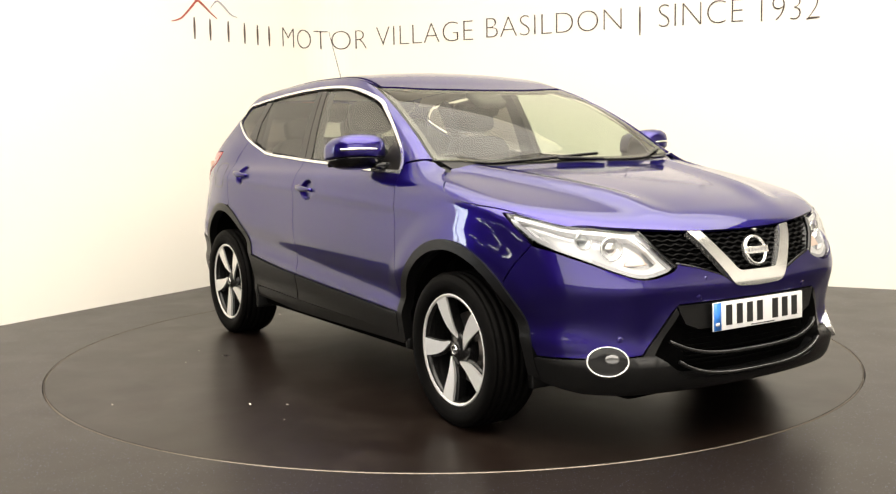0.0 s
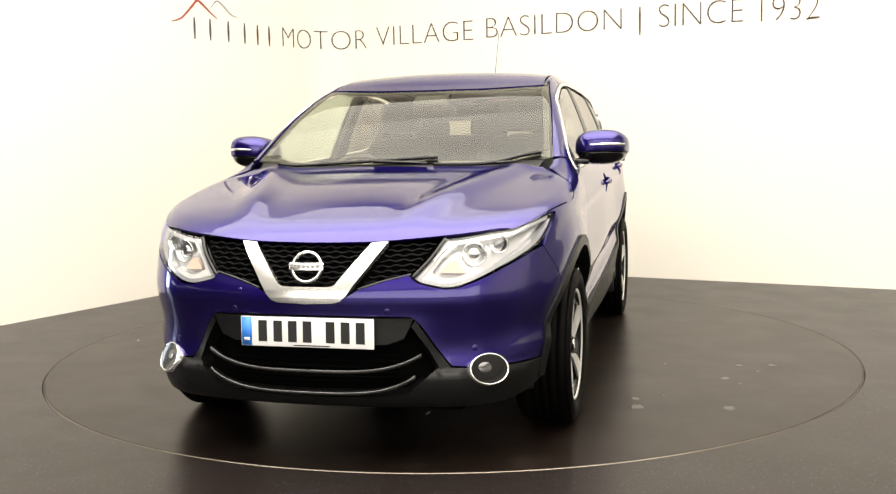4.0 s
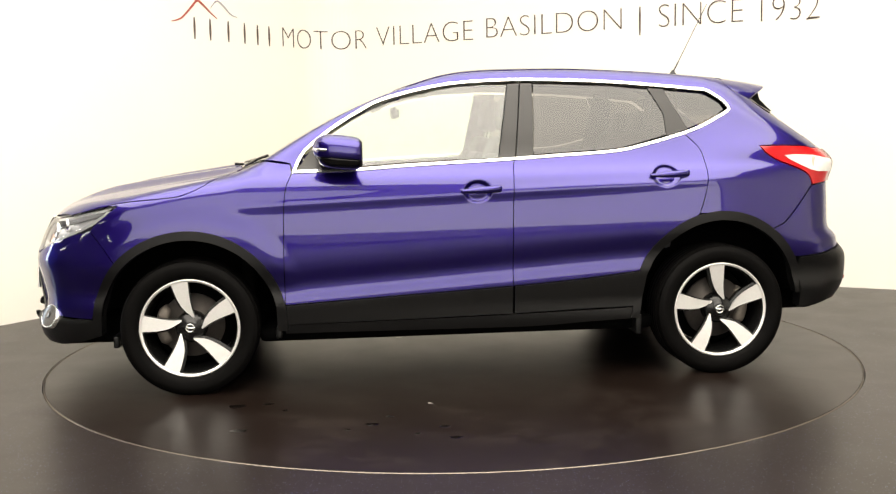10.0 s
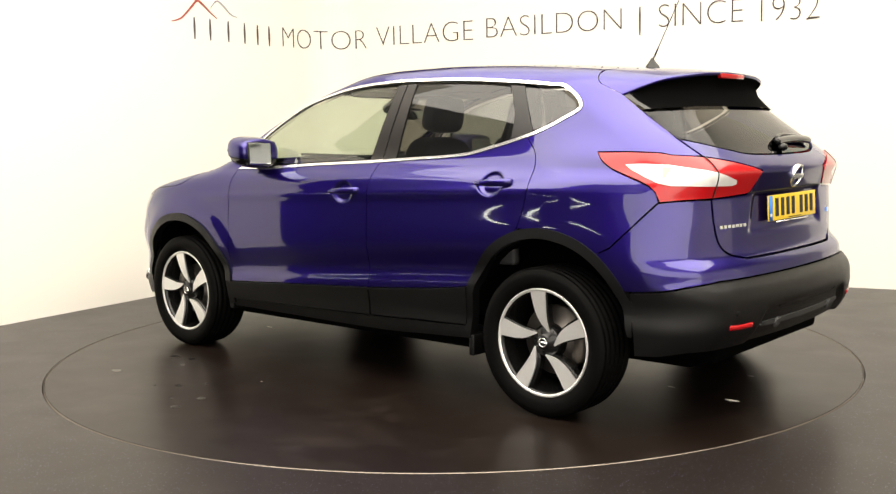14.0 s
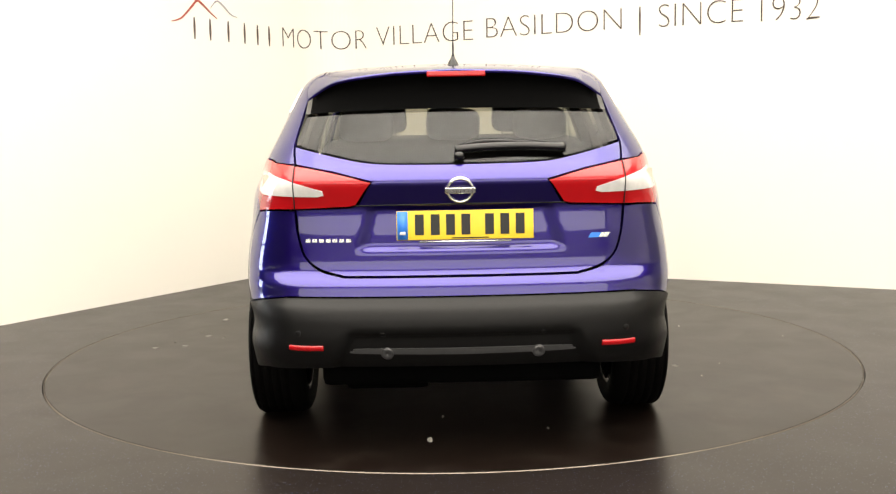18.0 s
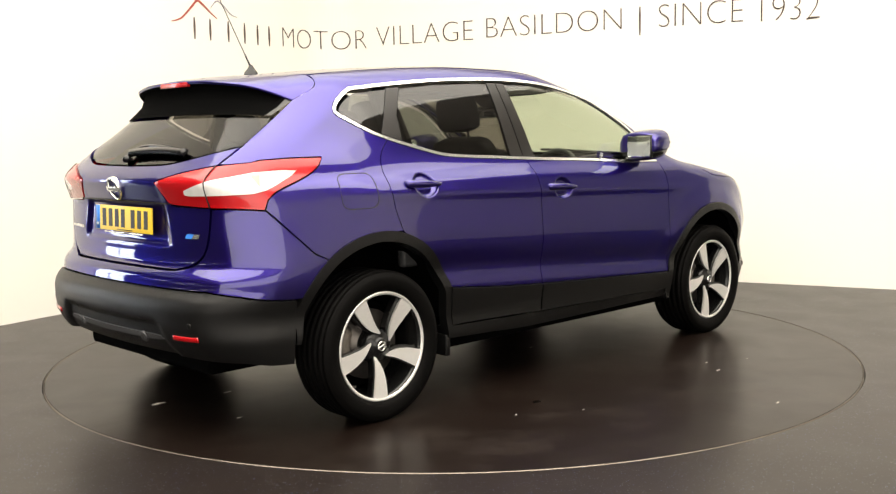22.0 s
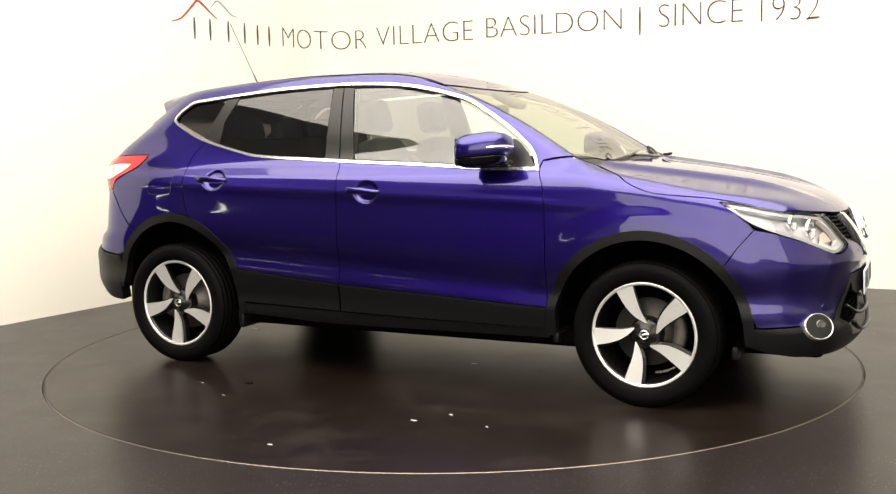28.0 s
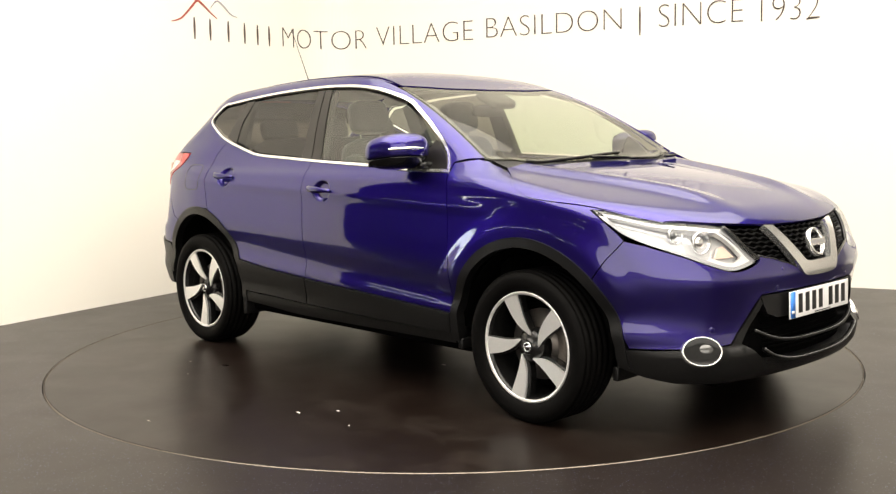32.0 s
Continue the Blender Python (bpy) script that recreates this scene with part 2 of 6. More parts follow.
def build_floor():
    bm = bmesh.new()
    inner = [(TABLE_R + 0.003) * Vector((math.cos(2 * math.pi * k / 128), math.sin(2 * math.pi * k / 128), 0)) for k in range(128)]
    outer = []
    for v in inner:
        s = 12.0 / max(abs(v.x), abs(v.y))
        outer.append(bm.verts.new((v.x * s - 0.0, v.y * s - 1.0 * (s > 0), 0)))
    top = [bm.verts.new(v) for v in inner]
    low = [bm.verts.new(v - Vector((0, 0, 0.05))) for v in inner]
    for k in range(128):
        j = (k + 1) % 128
        bm.faces.new((top[k], outer[k], outer[j], top[j]))
        bm.faces.new((low[k], top[k], top[j], low[j]))
    cap(bm, low)
    tagged(link("floor", bm, FLOOR, smooth=False), "dark speckled vinyl studio floor", "floor", kind="structure")


def build_table():
    base = new("turntable")
    tagged(base, "round dark vinyl-topped vehicle turntable flush in the floor", "turntable")
    bm = bmesh.new()
    r = lathe(bm, [(TABLE_R - 0.012, -0.04), (TABLE_R - 0.008, -0.004), (TABLE_R - 0.012, 0.0)], 128)
    cap(bm, r[-1])
    part("disc", bm, TABLE, base, smooth=False)
    bm = bmesh.new()
    lathe(bm, [(TABLE_R - 0.0058, -0.03), (TABLE_R - 0.0058, 0.0008), (TABLE_R - 0.0035, 0.0008), (TABLE_R - 0.0035, -0.03)], 128)
    part("edge_ring", bm, EDGE, base, "thin worn brass-coloured edge ring")
    # oily drip marks
    rnd = random.Random(7)
    for x, y, size in ((0.51, 1.53, 0.040), (1.13, 1.13, 0.050), (0.986, 1.117, 0.035), (1.08, 1.536, 0.042), (0.206, 1.61, 0.030), (0.174, 1.774, 0.034), (-0.594, -1.163, 0.030),
                       (0.43, 1.42, 0.018), (0.62, 1.60, 0.016), (0.33, 1.70, 0.02), (0.90, 1.24, 0.018)):
        bm = bmesh.new()
        q = [size * (0.6 + 0.5 * rnd.random()) for k in range(14)]
        ring = [(x + q[k] * math.cos(2 * math.pi * k / 14), y + 0.7 * q[k] * math.sin(2 * math.pi * k / 14)) for k in range(14)]
        lo = [bm.verts.new((u, v, 0.0002)) for u, v in ring]
        hi = [bm.verts.new((x + (u - x) * 0.9, y + (v - y) * 0.9, 0.0008)) for u, v in ring]
        bm.faces.new(hi)
        for k in range(14):
            bm.faces.new((lo[k], lo[(k + 1) % 14], hi[(k + 1) % 14], hi[k]))
        part("oil_stain", bm, STAIN, base, "dark glossy oil drip mark", smooth=False)
    return base


SCRAPS = []


def build_scraps():
    """Bits of litter that lie on the disc and ride round with it."""
    rnd = random.Random(4)
    for x, y, size in ((-1.815, 0.14, 0.05), (-0.83, -1.243, 0.010), (-0.565, -1.41, 0.012), (0.115, -1.988, 0.016), (0.615, -1.316, 0.014), (0.835, -1.430, 0.010), (0.235, 1.227, 0.012),
                       (-1.69, -0.36, 0.022), (0.50, -1.455, 0.018), (0.295, -0.352, 0.02), (1.40, 0.23, 0.03), (-1.474, 0.08, 0.025)):
        bm = bmesh.new()
        n = 9
        q = [size * (0.5 + 0.6 * rnd.random()) for k in range(n)]
        ring = [(q[k] * math.cos(2 * math.pi * k / n), 0.28 * q[k] * math.sin(2 * math.pi * k / n)) for k in range(n)]
        lo = [bm.verts.new((u, v, 0.0)) for u, v in ring]
        hi = [bm.verts.new((u * 0.8, v * 0.8, 0.0008 + 0.0012 * rnd.random())) for u, v in ring]
        bm.faces.new(hi)
        bm.faces.new(lo[::-1])
        for k in range(n):
            bm.faces.new((lo[k], lo[(k + 1) % n], hi[(k + 1) % n], hi[k]))
        ob = link("paper_scrap", bm, SCRAP, smooth=False)
        tagged(ob, "small crumpled pale paper scrap lying on the turntable", "litter", group="litter on the turntable")
        SCRAPS.append((ob, x, y))


def letter_mesh(text, height, thin):
    """A line of lettering as a flat mesh: cap height 1 on the base line, from the built-in font."""
    cu = bpy.data.curves.new("lettering", "FONT")
    cu.body, cu.size, cu.offset, cu.resolution_u = text, 1.0, thin, 5
    ob = new("lettering", cu)
    bpy.context.view_layer.update()
    me = bpy.data.meshes.new_from_object(ob.evaluated_get(bpy.context.evaluated_depsgraph_get()))
    bpy.data.objects.remove(ob)
    return me


def wall_word(text, s0, s1, z0, cap_h, parent):
    me = letter_mesh(text, cap_h, -0.028)
    xs = [v.co.x for v in me.vertices]
    ys = [v.co.y for v in me.vertices]
    x0, x1, y1 = min(xs), max(xs), max(ys)
    bm = bmesh.new()
    bm.from_mesh(me)
    bpy.data.meshes.remove(me)
    bmesh.ops.subdivide_edges(bm, edges=[e for e in bm.edges if e.calc_length() > 0.3], cuts=2)
    r = bmesh.ops.extrude_face_region(bm, geom=bm.faces[:])
    raised = {v for v in r["geom"] if isinstance(v, bmesh.types.BMVert)}
    for v in bm.verts:
        s = s0 + (v.co.x - x0) / (x1 - x0) * (s1 - s0)
        p, n = wall_at(s)
        h = 0.004 if v in raised else 0.0005
        v.co = p + n * h + Vector((0, 0, z0 + v.co.y / y1 * cap_h))
    return part("word", bm, LETTER, parent, smooth=False)


def ribbon_on_wall(pts, width, parent, material, name):
    """A thin raised line on the wall through (s, z) points."""
    bm = bmesh.new()
    rows = []
    n_p = len(pts)
    for k, (s, z) in enumerate(pts):
        a, b = pts[max(k - 1, 0)], pts[min(k + 1, n_p - 1)]
        d = Vector((b[0] - a[0], b[1] - a[1])).normalized()
        w = width * (0.25 + 0.75 * math.sin(math.pi * (k + 0.5) / n_p))
        row = []
        for side in (-1, 1):
            for h in (0.0005, 0.004):
                p, n = wall_at(s - d.y * side * w / 2)
                row.append(bm.verts.new(p + n * h + Vector((0, 0, z + d.x * side * w / 2))))
        rows.append(row)
    for a, b in zip(rows, rows[1:]):
        bm.faces.new((a[1], a[3], b[3], b[1]))
        bm.faces.new((a[0], a[1], b[1], b[0]))
        bm.faces.new((a[3], a[2], b[2], b[3]))
    return part(name, bm, material, parent, smooth=False)


def smooth_line(pts, n=8):
    """A rounded run through 2D points."""
    out = []
    for k in range(len(pts) - 1):
        p0, p1, p2, p3 = (pts[max(0, min(len(pts) - 1, k + j))] for j in (-1, 0, 1, 2))
        for i in range(n):
            t = i / n
            out.append(tuple(0.5 * ((2 * b) + (c - a) * t + (2 * a - 5 * b + 4 * c - d) * t * t + (3 * b - a - 3 * c + d) * t ** 3) for a, b, c, d in zip(p0, p1, p2, p3)))
    return out + [tuple(pts[-1])]


def build_sign():
    sign = new("wall_lettering")
    tagged(sign, "large thin grey-brown vinyl lettering across the white wall", "lettering")
    for text, s0, s1, z0, h in (("MOTOR", -0.585, 0.385, 2.068, 0.18), ("VILLAGE", 0.492, 1.503, 2.083, 0.18), ("BASILDON", 1.636, 2.886, 2.093, 0.178),
                                ("SINCE", 3.2, 3.883, 2.088, 0.187), ("1932", 4.02, 4.46, 2.078, 0.19)):
        wall_word(text, s0, s1, z0, h, sign)
    ribbon_on_wall([(3.043, 2.036), (3.043, 2.1), (3.043, 2.2), (3.043, 2.27)], 0.016, sign, LETTER, "divider_bar")
    # the firm's own name stands as plain upright bars
    for s0, s1 in ((-1.749, -1.642), (-1.622, -1.405), (-1.398, -1.193), (-1.185, -1.0), (-0.968, -0.88), (-0.838, -0.7)):
        c = (s0 + s1) / 2
        ribbon_on_wall([(c, 2.062 + 0.178 * k / 6) for k in range(7)], 0.022, sign, LETTER, "name_bar")
    ribbon_on_wall(smooth_line([(-1.95, 2.186), (-1.84, 2.22), (-1.72, 2.32), (-1.655, 2.375), (-1.59, 2.35), (-1.5, 2.29), (-1.43, 2.25)]), 0.02, sign, REDINK, "roof_line")
    ribbon_on_wall(smooth_line([(-1.5, 2.33), (-1.45, 2.38), (-1.41, 2.395), (-1.34, 2.36), (-1.26, 2.30), (-1.18, 2.28)]), 0.014, sign, GREYINK, "roof_line")


DARKWALL = mat("grey_workshop_wall", (0.045, 0.042, 0.04), 0.8, grain=0.3, scale=2)
# Two tones on one unseen wall set how bright the car's sides reflect
EASTWALL = mat("unseen_mid_grey_wall", (0.40, 0.38, 0.345), 0.8, grain=0.15, scale=2)
GREYWALL = mat("unseen_pale_grey_wall", (0.80, 0.775, 0.72), 0.8, grain=0.06, scale=2)
CEILING = mat("white_ceiling_paint", (0.80, 0.78, 0.74), 0.85)
DOOR_Y0, DOOR_Y1, DOOR_H = 0.7, 2.35, 3.1


def glazed_door():
    """Tall glazed workshop door with bright overcast daylight beyond it."""
    d = tagged(new("door_1"), "tall glazed workshop door with a slim white frame", "door", kind="structure")
    w, yc = DOOR_Y1 - DOOR_Y0, (DOOR_Y0 + DOOR_Y1) / 2
    for y in (DOOR_Y0 + 0.03, yc, DOOR_Y1 - 0.03):
        bm = bmesh.new()
        box(bm, -9.56, y, DOOR_H / 2, 0.07, 0.06, DOOR_H, bevel=0.004)
        part("door_stile", bm, STEELGREY, d)
    for z in (0.10, 0.95, 2.1, DOOR_H - 0.03):
        bm = bmesh.new()
        box(bm, -9.56, yc, z, 0.06, w, 0.20 if z < 0.2 else 0.05, bevel=0.004)
        part("door_rail", bm, STEELGREY, d)
    bm = bmesh.new()
    box(bm, -9.75, yc, DOOR_H / 2, 0.02, w + 0.6, DOOR_H + 0.4)
    tagged(link("backdrop", bm, DAYLIGHT, smooth=False), "bright overcast daylight outside the workshop door", "backdrop", kind="structure")


def workshop_tubes():
    """Bare tube lamps of the workshop beyond the open side of the studio."""
    for x, y, z, a in ((-9.0, -0.7, 1.95, 4), (-9.1, -2.2, 1.60, 0), (-9.0, -3.7, 2.05, -4), (-9.1, -5.4, 1.70, 0), (-9.0, -7.5, 2.1, 0)):
        t = tagged(new("tube_lamp"), "bare white fluorescent tube lamp in a slim steel batten", "lamp", group="workshop tube lamps")
        t.matrix_world = pose(x, y, z, 0, 0, a)
        bm = bmesh.new()
        lathe(bm, [(0.001, -0.6), (0.018, -0.6), (0.018, 0.6), (0.001, 0.6)], 14, Matrix.Rotation(radians(90), 4, "X"))
        part("tube", bm, TUBE, t)
        bm = bmesh.new()
        box(bm, 0, 0, 0.05, 0.06, 1.26, 0.05, bevel=0.008)
        part("batten", bm, STEELGREY, t)
        for k in (-0.5, 0.5):
            bm = bmesh.new()
            box(bm, 0, k, 0.075 + (CEIL - z - 0.075) / 2, 0.008, 0.008, CEIL - z - 0.075)
            part("hanger", bm, STEELGREY, t, smooth=False)


DAYLIGHT = mat("overcast_daylight", (0.8, 0.8, 0.8), 1.0, emit=(0.86, 0.93, 1.0), power=9)
TUBE = mat("lit_tube", (0.9, 0.9, 0.9), 0.5, emit=(1, 0.97, 0.9), power=15)
STEELGREY = mat("painted_batten", (0.5, 0.5, 0.48), 0.5)
workshop_tubes()
glazed_door()
build_walls()
build_floor()
turntable = build_table()
build_scraps()
build_sign()


from mathutils.geometry import delaunay_2d_cdt


# ---- the car's shape: one smooth closed form from which every panel is cut ----
# car space: x ahead, y to its left, z up, origin on the ground between the axles
def curve1d(*pts, soft=0.0):
    xs = np.array([p[0] for p in pts], float)
    ys = np.array([p[1] for p in pts], float)
    m = np.gradient(ys, xs)
    d = np.diff(ys) / np.diff(xs)
    for k in range(1, len(xs) - 1):
        m[k] = 0 if d[k - 1] * d[k] <= 0 else 2 * d[k - 1] * d[k] / (d[k - 1] + d[k])
    m[0], m[-1] = d[0], d[-1]
    tx = np.linspace(xs[0], xs[-1], 1500)
    i = np.clip(np.searchsorted(xs, tx) - 1, 0, len(xs) - 2)
    h = xs[i + 1] - xs[i]
    t = (tx - xs[i]) / h
    ty = (2 * t ** 3 - 3 * t ** 2 + 1) * ys[i] + (t ** 3 - 2 * t ** 2 + t) * h * m[i] + (-2 * t ** 3 + 3 * t ** 2) * ys[i + 1] + (t ** 3 - t ** 2) * h * m[i + 1]
    w = soft / (tx[1] - tx[0])
    if w > 0.5:
        k = np.arange(-int(3 * w), int(3 * w) + 1)
        g = np.exp(-0.5 * (k / w) ** 2)
        h = len(k) // 2
        pad = np.concatenate([2 * ty[0] - ty[1:h + 1][::-1], ty, 2 * ty[-1] - ty[-h - 1:-1][::-1]])
        ty = np.convolve(pad, g / g.sum(), "valid")
    return lambda x: np.interp(x, tx, ty)


def ease(v):
    v = np.clip(v, 0, 1)
    return v * v * (3 - 2 * v)


SIDE_Z = curve1d((0.0, 0.80), (0.20, 0.835), (0.30, 0.862), (0.40, 0.880), (0.425, 0.884), (0.445, 0.883), (0.468, 0.8765), (0.49, 0.8720), (0.51, 0.8715), (0.535, 0.8745), (0.57, 0.8830), (0.605, 0.8895), (0.64, 0.8930),
                 (0.68, 0.8942), (0.74, 0.8935), (0.80, 0.8915), (0.86, 0.8885), (0.92, 0.8855), (0.96, 0.884), (1.03, 0.865), (1.08, 0.822), (1.14, 0.790), (1.25, 0.753), (1.35, 0.715), (1.45, 0.672), (1.53, 0.630), (1.65, 0.56), soft=0.011)
SIDE_X = curve1d((-2.6, -0.46), (-2.2, -0.225), (-2.0, -0.14), (-1.8, -0.078), (-1.6, -0.03), (-1.3, 0.0), (-0.6, -0.004), (0.0, 0.0), (0.8, -0.004), (1.3, 0.002), (1.55, -0.008), (1.75, -0.04),
                 (1.95, -0.10), (2.15, -0.19), (2.5, -0.42), soft=0.06)
NOSE_Z = curve1d((0.0, 2.0), (0.2, 2.12), (0.27, 2.185), (0.36, 2.20), (0.46, 2.19), (0.58, 2.185), (0.65, 2.195), (0.70, 2.18), (0.77, 2.15), (0.85, 2.115), (0.95, 2.04), (1.1, 1.9), soft=0.014)
TAIL_Z = curve1d((0.0, -1.75), (0.24, -1.95), (0.32, -2.07), (0.40, -2.137), (0.45, -2.156), (0.50, -2.163), (0.545, -2.164), (0.575, -2.158), (0.595, -2.148), (0.628, -2.118), (0.645, -2.115), (0.665, -2.113), (0.70, -2.088), (0.72, -2.066), (0.76, -2.060), (0.86, -2.058), (0.95, -2.055),
                 (1.02, -2.075), (1.065, -2.088), (1.095, -2.065), (1.14, -2.015), (1.22, -1.93), (1.32, -1.815), (1.42, -1.715), (1.55, -1.60), soft=0.006)
HOOD_X = curve1d((0.6, 1.13), (0.9, 1.108), (1.0, 1.098), (1.2, 1.075), (1.4, 1.05), (1.6, 1.02), (1.8, 0.98), (1.95, 0.935), (2.05, 0.895), (2.13, 0.845), (2.3, 0.72), soft=0.03)
ROOF_X = curve1d((-2.2, 1.40), (-1.7, 1.488), (-1.576, 1.508), (-1.278, 1.541), (-1.13, 1.554), (-0.83, 1.574), (-0.533, 1.587), (-0.236, 1.586), (0.06, 1.566), (0.3, 1.53), (0.8, 1.42), soft=0.05)


def smax(a, b, r):
    h = np.maximum(r - np.abs(a - b), 0.0) / r
    return np.maximum(a, b) + h * h * r * 0.25


HANDLES = ((-0.089, 0.958), (-1.041, 1.014))


def side_y(x, z):
    low = ease((z - 1.0) / 0.3)
    rise = 0.065 * np.clip(0.85 - x, 0, 1.75) * ease((0.9 - z) / 0.25) * ease((z - 0.30) / 0.12) * ease((x + 1.75) / 0.6)
    y = SIDE_Z(z - rise) + SIDE_X(x) * (1 - 0.45 * low)
    # rear haunch and front wing swell over the wheels
    y = y + 0.014 * np.exp(-((x + 1.35) / 0.45) ** 2 - ((z - 0.80) / 0.16) ** 2) + 0.005 * np.exp(-((x - 1.32) / 0.42) ** 2 - ((z - 0.78) / 0.16) ** 2)
    # flare that follows the front wheel arch
    y = y + 0.011 * (1 - ease((np.hypot(x - 1.323, z - 0.335) - 0.50) / 0.11)) * ease((z - 0.45) / 0.2)
    y = y + 0.030 * np.exp(-((x + 1.62) / 0.36) ** 2 - ((z - 1.13) / 0.085) ** 2)
    # the crease along the shoulder, rising to the rear
    zc = 0.945 - 0.035 * x
    y = y + 0.006 * np.exp(-((z - zc) / 0.025) ** 2) * ease((1.5 - np.abs(x + 0.2)) / 0.5)
    # the tail is squarer low down, the nose drawn in beside the lamps
    y = y + 0.042 * ease((-1.45 - x) / 0.45) * ease((0.98 - z) / 0.35)
    y = y - 0.020 * ease((x - 1.45) / 0.4)
    # hollow behind each door handle
    for hx, hz in HANDLES:
        d = np.sqrt(((x - hx) / 0.070) ** 2 + ((z - hz) / 0.054) ** 2)
        t = np.clip((1.05 - d) / 0.35, 0, 1)
        y = y - 0.022 * t * t * (3 - 2 * t)
    return y


def top_z(x, y):
    a = np.abs(y)
    crown = 0.02 + 0.045 * ease((x - 0.8) / 0.9)
    hood = HOOD_X(x) - crown * y * y * 1.25
    hood = hood + 0.024 * np.exp(-((a - (0.30 + 0.28 * np.clip(2.1 - x, 0, 1.2))) / 0.075) ** 2) * ease((2.1 - x) / 0.4)
    xs = x + 0.08 * y * y
    screen = 1.148 + 0.545 * (0.965 - xs) - 0.09 * (0.965 - xs) ** 2 + 0.02 * np.sin(np.clip((0.965 - xs) / 0.75, 0, 1) * np.pi)
    roof = ROOF_X(x) + 0.010 - 0.082 * y * y
    cabin = -smax(-screen, -roof, 0.05)
    return smax(hood, cabin, 0.05)


def form(p):
    x, y, z = p[..., 0], p[..., 1], p[..., 2]
    a = np.abs(y)
    side = a - side_y(x, z)
    nose = (x - (NOSE_Z(z) - 0.26 * y * y - 0.30 * a ** 6)) * 0.9
    # facets beside the plate field of the front bumper
    nose = nose + 0.030 * ease((a - 0.37) / 0.14) * ease((0.63 - z) / 0.20) * ease((z - 0.355) / 0.03)
    # hollows in the tail: round the number plate, over the boot lid's badge field, and low in the bumper
    hollow = 0.016 * ease((0.365 + 0.28 * (0.97 - z) - a) / 0.06) * ease((z - 0.79) / 0.032) * ease((0.975 - z) / 0.010)
    hollow = hollow + 0.0025 * ease((0.37 - 0.5 * np.clip(z - 1.07, 0, 1) - a) / 0.04) * ease((z - 0.975) / 0.01) * ease((1.098 - z) / 0.02)
    hollow = hollow + 0.024 * ease((0.43 + 0.5 * (0.53 - z) - a) / 0.05) * ease((0.515 - z) / 0.035)
    wrap = 0.72 * np.clip((z - 1.10) / 0.3, 0, 1.6) ** 1.35
    tail = ((TAIL_Z(z) + 0.12 * y * y + 0.28 * a ** 6 + wrap * a ** 4 + hollow) - x) * 0.85
    top = (z - top_z(x, y)) * 0.9
    f = smax(side, nose, 0.14)
    f = smax(f, tail, 0.11)
    return smax(f, top, 0.07)


def grad(p):
    g = np.empty_like(p)
    for k in range(3):
        e = np.zeros(3)
        e[k] = 0.006
        g[..., k] = form(p + e) - form(p - e)
    return g / np.maximum(np.linalg.norm(g, axis=-1, keepdims=True), 1e-9)


def shoot(o, d, far=1.7, offset=0.0):
    """The outermost points at which rays o + s d leave the form."""
    s = np.linspace(0.02, far, 70)
    f = form(o[:, None, :] + s[None, :, None] * d[:, None, :])
    ins = f < 0
    last = ins.shape[1] - 1 - np.argmax(ins[:, ::-1], axis=1)
    last = np.minimum(last, len(s) - 2)
    lo, hi = s[last], s[last + 1]
    for _ in range(18):
        mid = (lo + hi) / 2
        neg = form(o + mid[:, None] * d) < 0
        lo, hi = np.where(neg, mid, lo), np.where(neg, hi, mid)
    return o + lo[:, None] * d


class Chart:
    """A way to lay part of the form out flat: uv to ray, and point to uv."""

    def __init__(self, kind):
        self.kind = kind

    def ray(self, uv):
        u, v = uv[:, 0], uv[:, 1]
        o, i = np.zeros_like(u), np.ones_like(u)
        if self.kind == "side":
            return np.stack([u, o, v], -1), np.stack([o, i, o], -1)
        if self.kind == "top":
            return np.stack([u, v, o + 0.75], -1), np.stack([o, o, i], -1)
        if self.kind == "polar":
            return np.stack([u, o, o + 0.85], -1), np.stack([o, np.cos(v / 0.75), np.sin(v / 0.75)], -1)
        c = u / 0.85
        if self.kind == "nose":
            return np.stack([o + 1.25, o, v], -1), np.stack([np.cos(c), np.sin(c), o], -1)
        return np.stack([o - 1.25, o, v], -1), np.stack([-np.cos(c), np.sin(c), o], -1)

    def uv(self, p):
        if self.kind == "side":
            return np.stack([p[:, 0], p[:, 2]], -1)
        if self.kind == "top":
            return np.stack([p[:, 0], p[:, 1]], -1)
        if self.kind == "polar":
            return np.stack([p[:, 0], 0.75 * np.arctan2(p[:, 2] - 0.85, p[:, 1])], -1)
        if self.kind == "nose":
            return np.stack([0.85 * np.arctan2(p[:, 1], p[:, 0] - 1.25), p[:, 2]], -1)
        return np.stack([0.85 * np.arctan2(p[:, 1], -1.25 - p[:, 0]), p[:, 2]], -1)

    def drop(self, uv):
        return shoot(*self.ray(np.asarray(uv, float)))


SIDE, TOP, POLAR, NOSE, TAIL = (Chart(k) for k in ("side", "top", "polar", "nose", "tail"))


def on_side(*pts, n=6):
    return SIDE.drop(np.array(smooth_line(pts, n)))


def on_top(*pts, n=6):
    return TOP.drop(np.array(smooth_line(pts, n)))


def on_front(*pts, n=6):
    q = np.array(smooth_line(pts, n), float)
    o = np.stack([np.full(len(q), 1.0), q[:, 0], q[:, 1]], -1)
    return shoot(o, np.tile([1.0, 0, 0], (len(q), 1)))


def on_back(*pts, n=6):
    q = np.array(smooth_line(pts, n), float)
    o = np.stack([np.full(len(q), -1.0), q[:, 0], q[:, 1]], -1)
    return shoot(o, np.tile([-1.0, 0, 0], (len(q), 1)))


def flip(p):
    return (p * np.array([1, -1, 1]))[::-1]


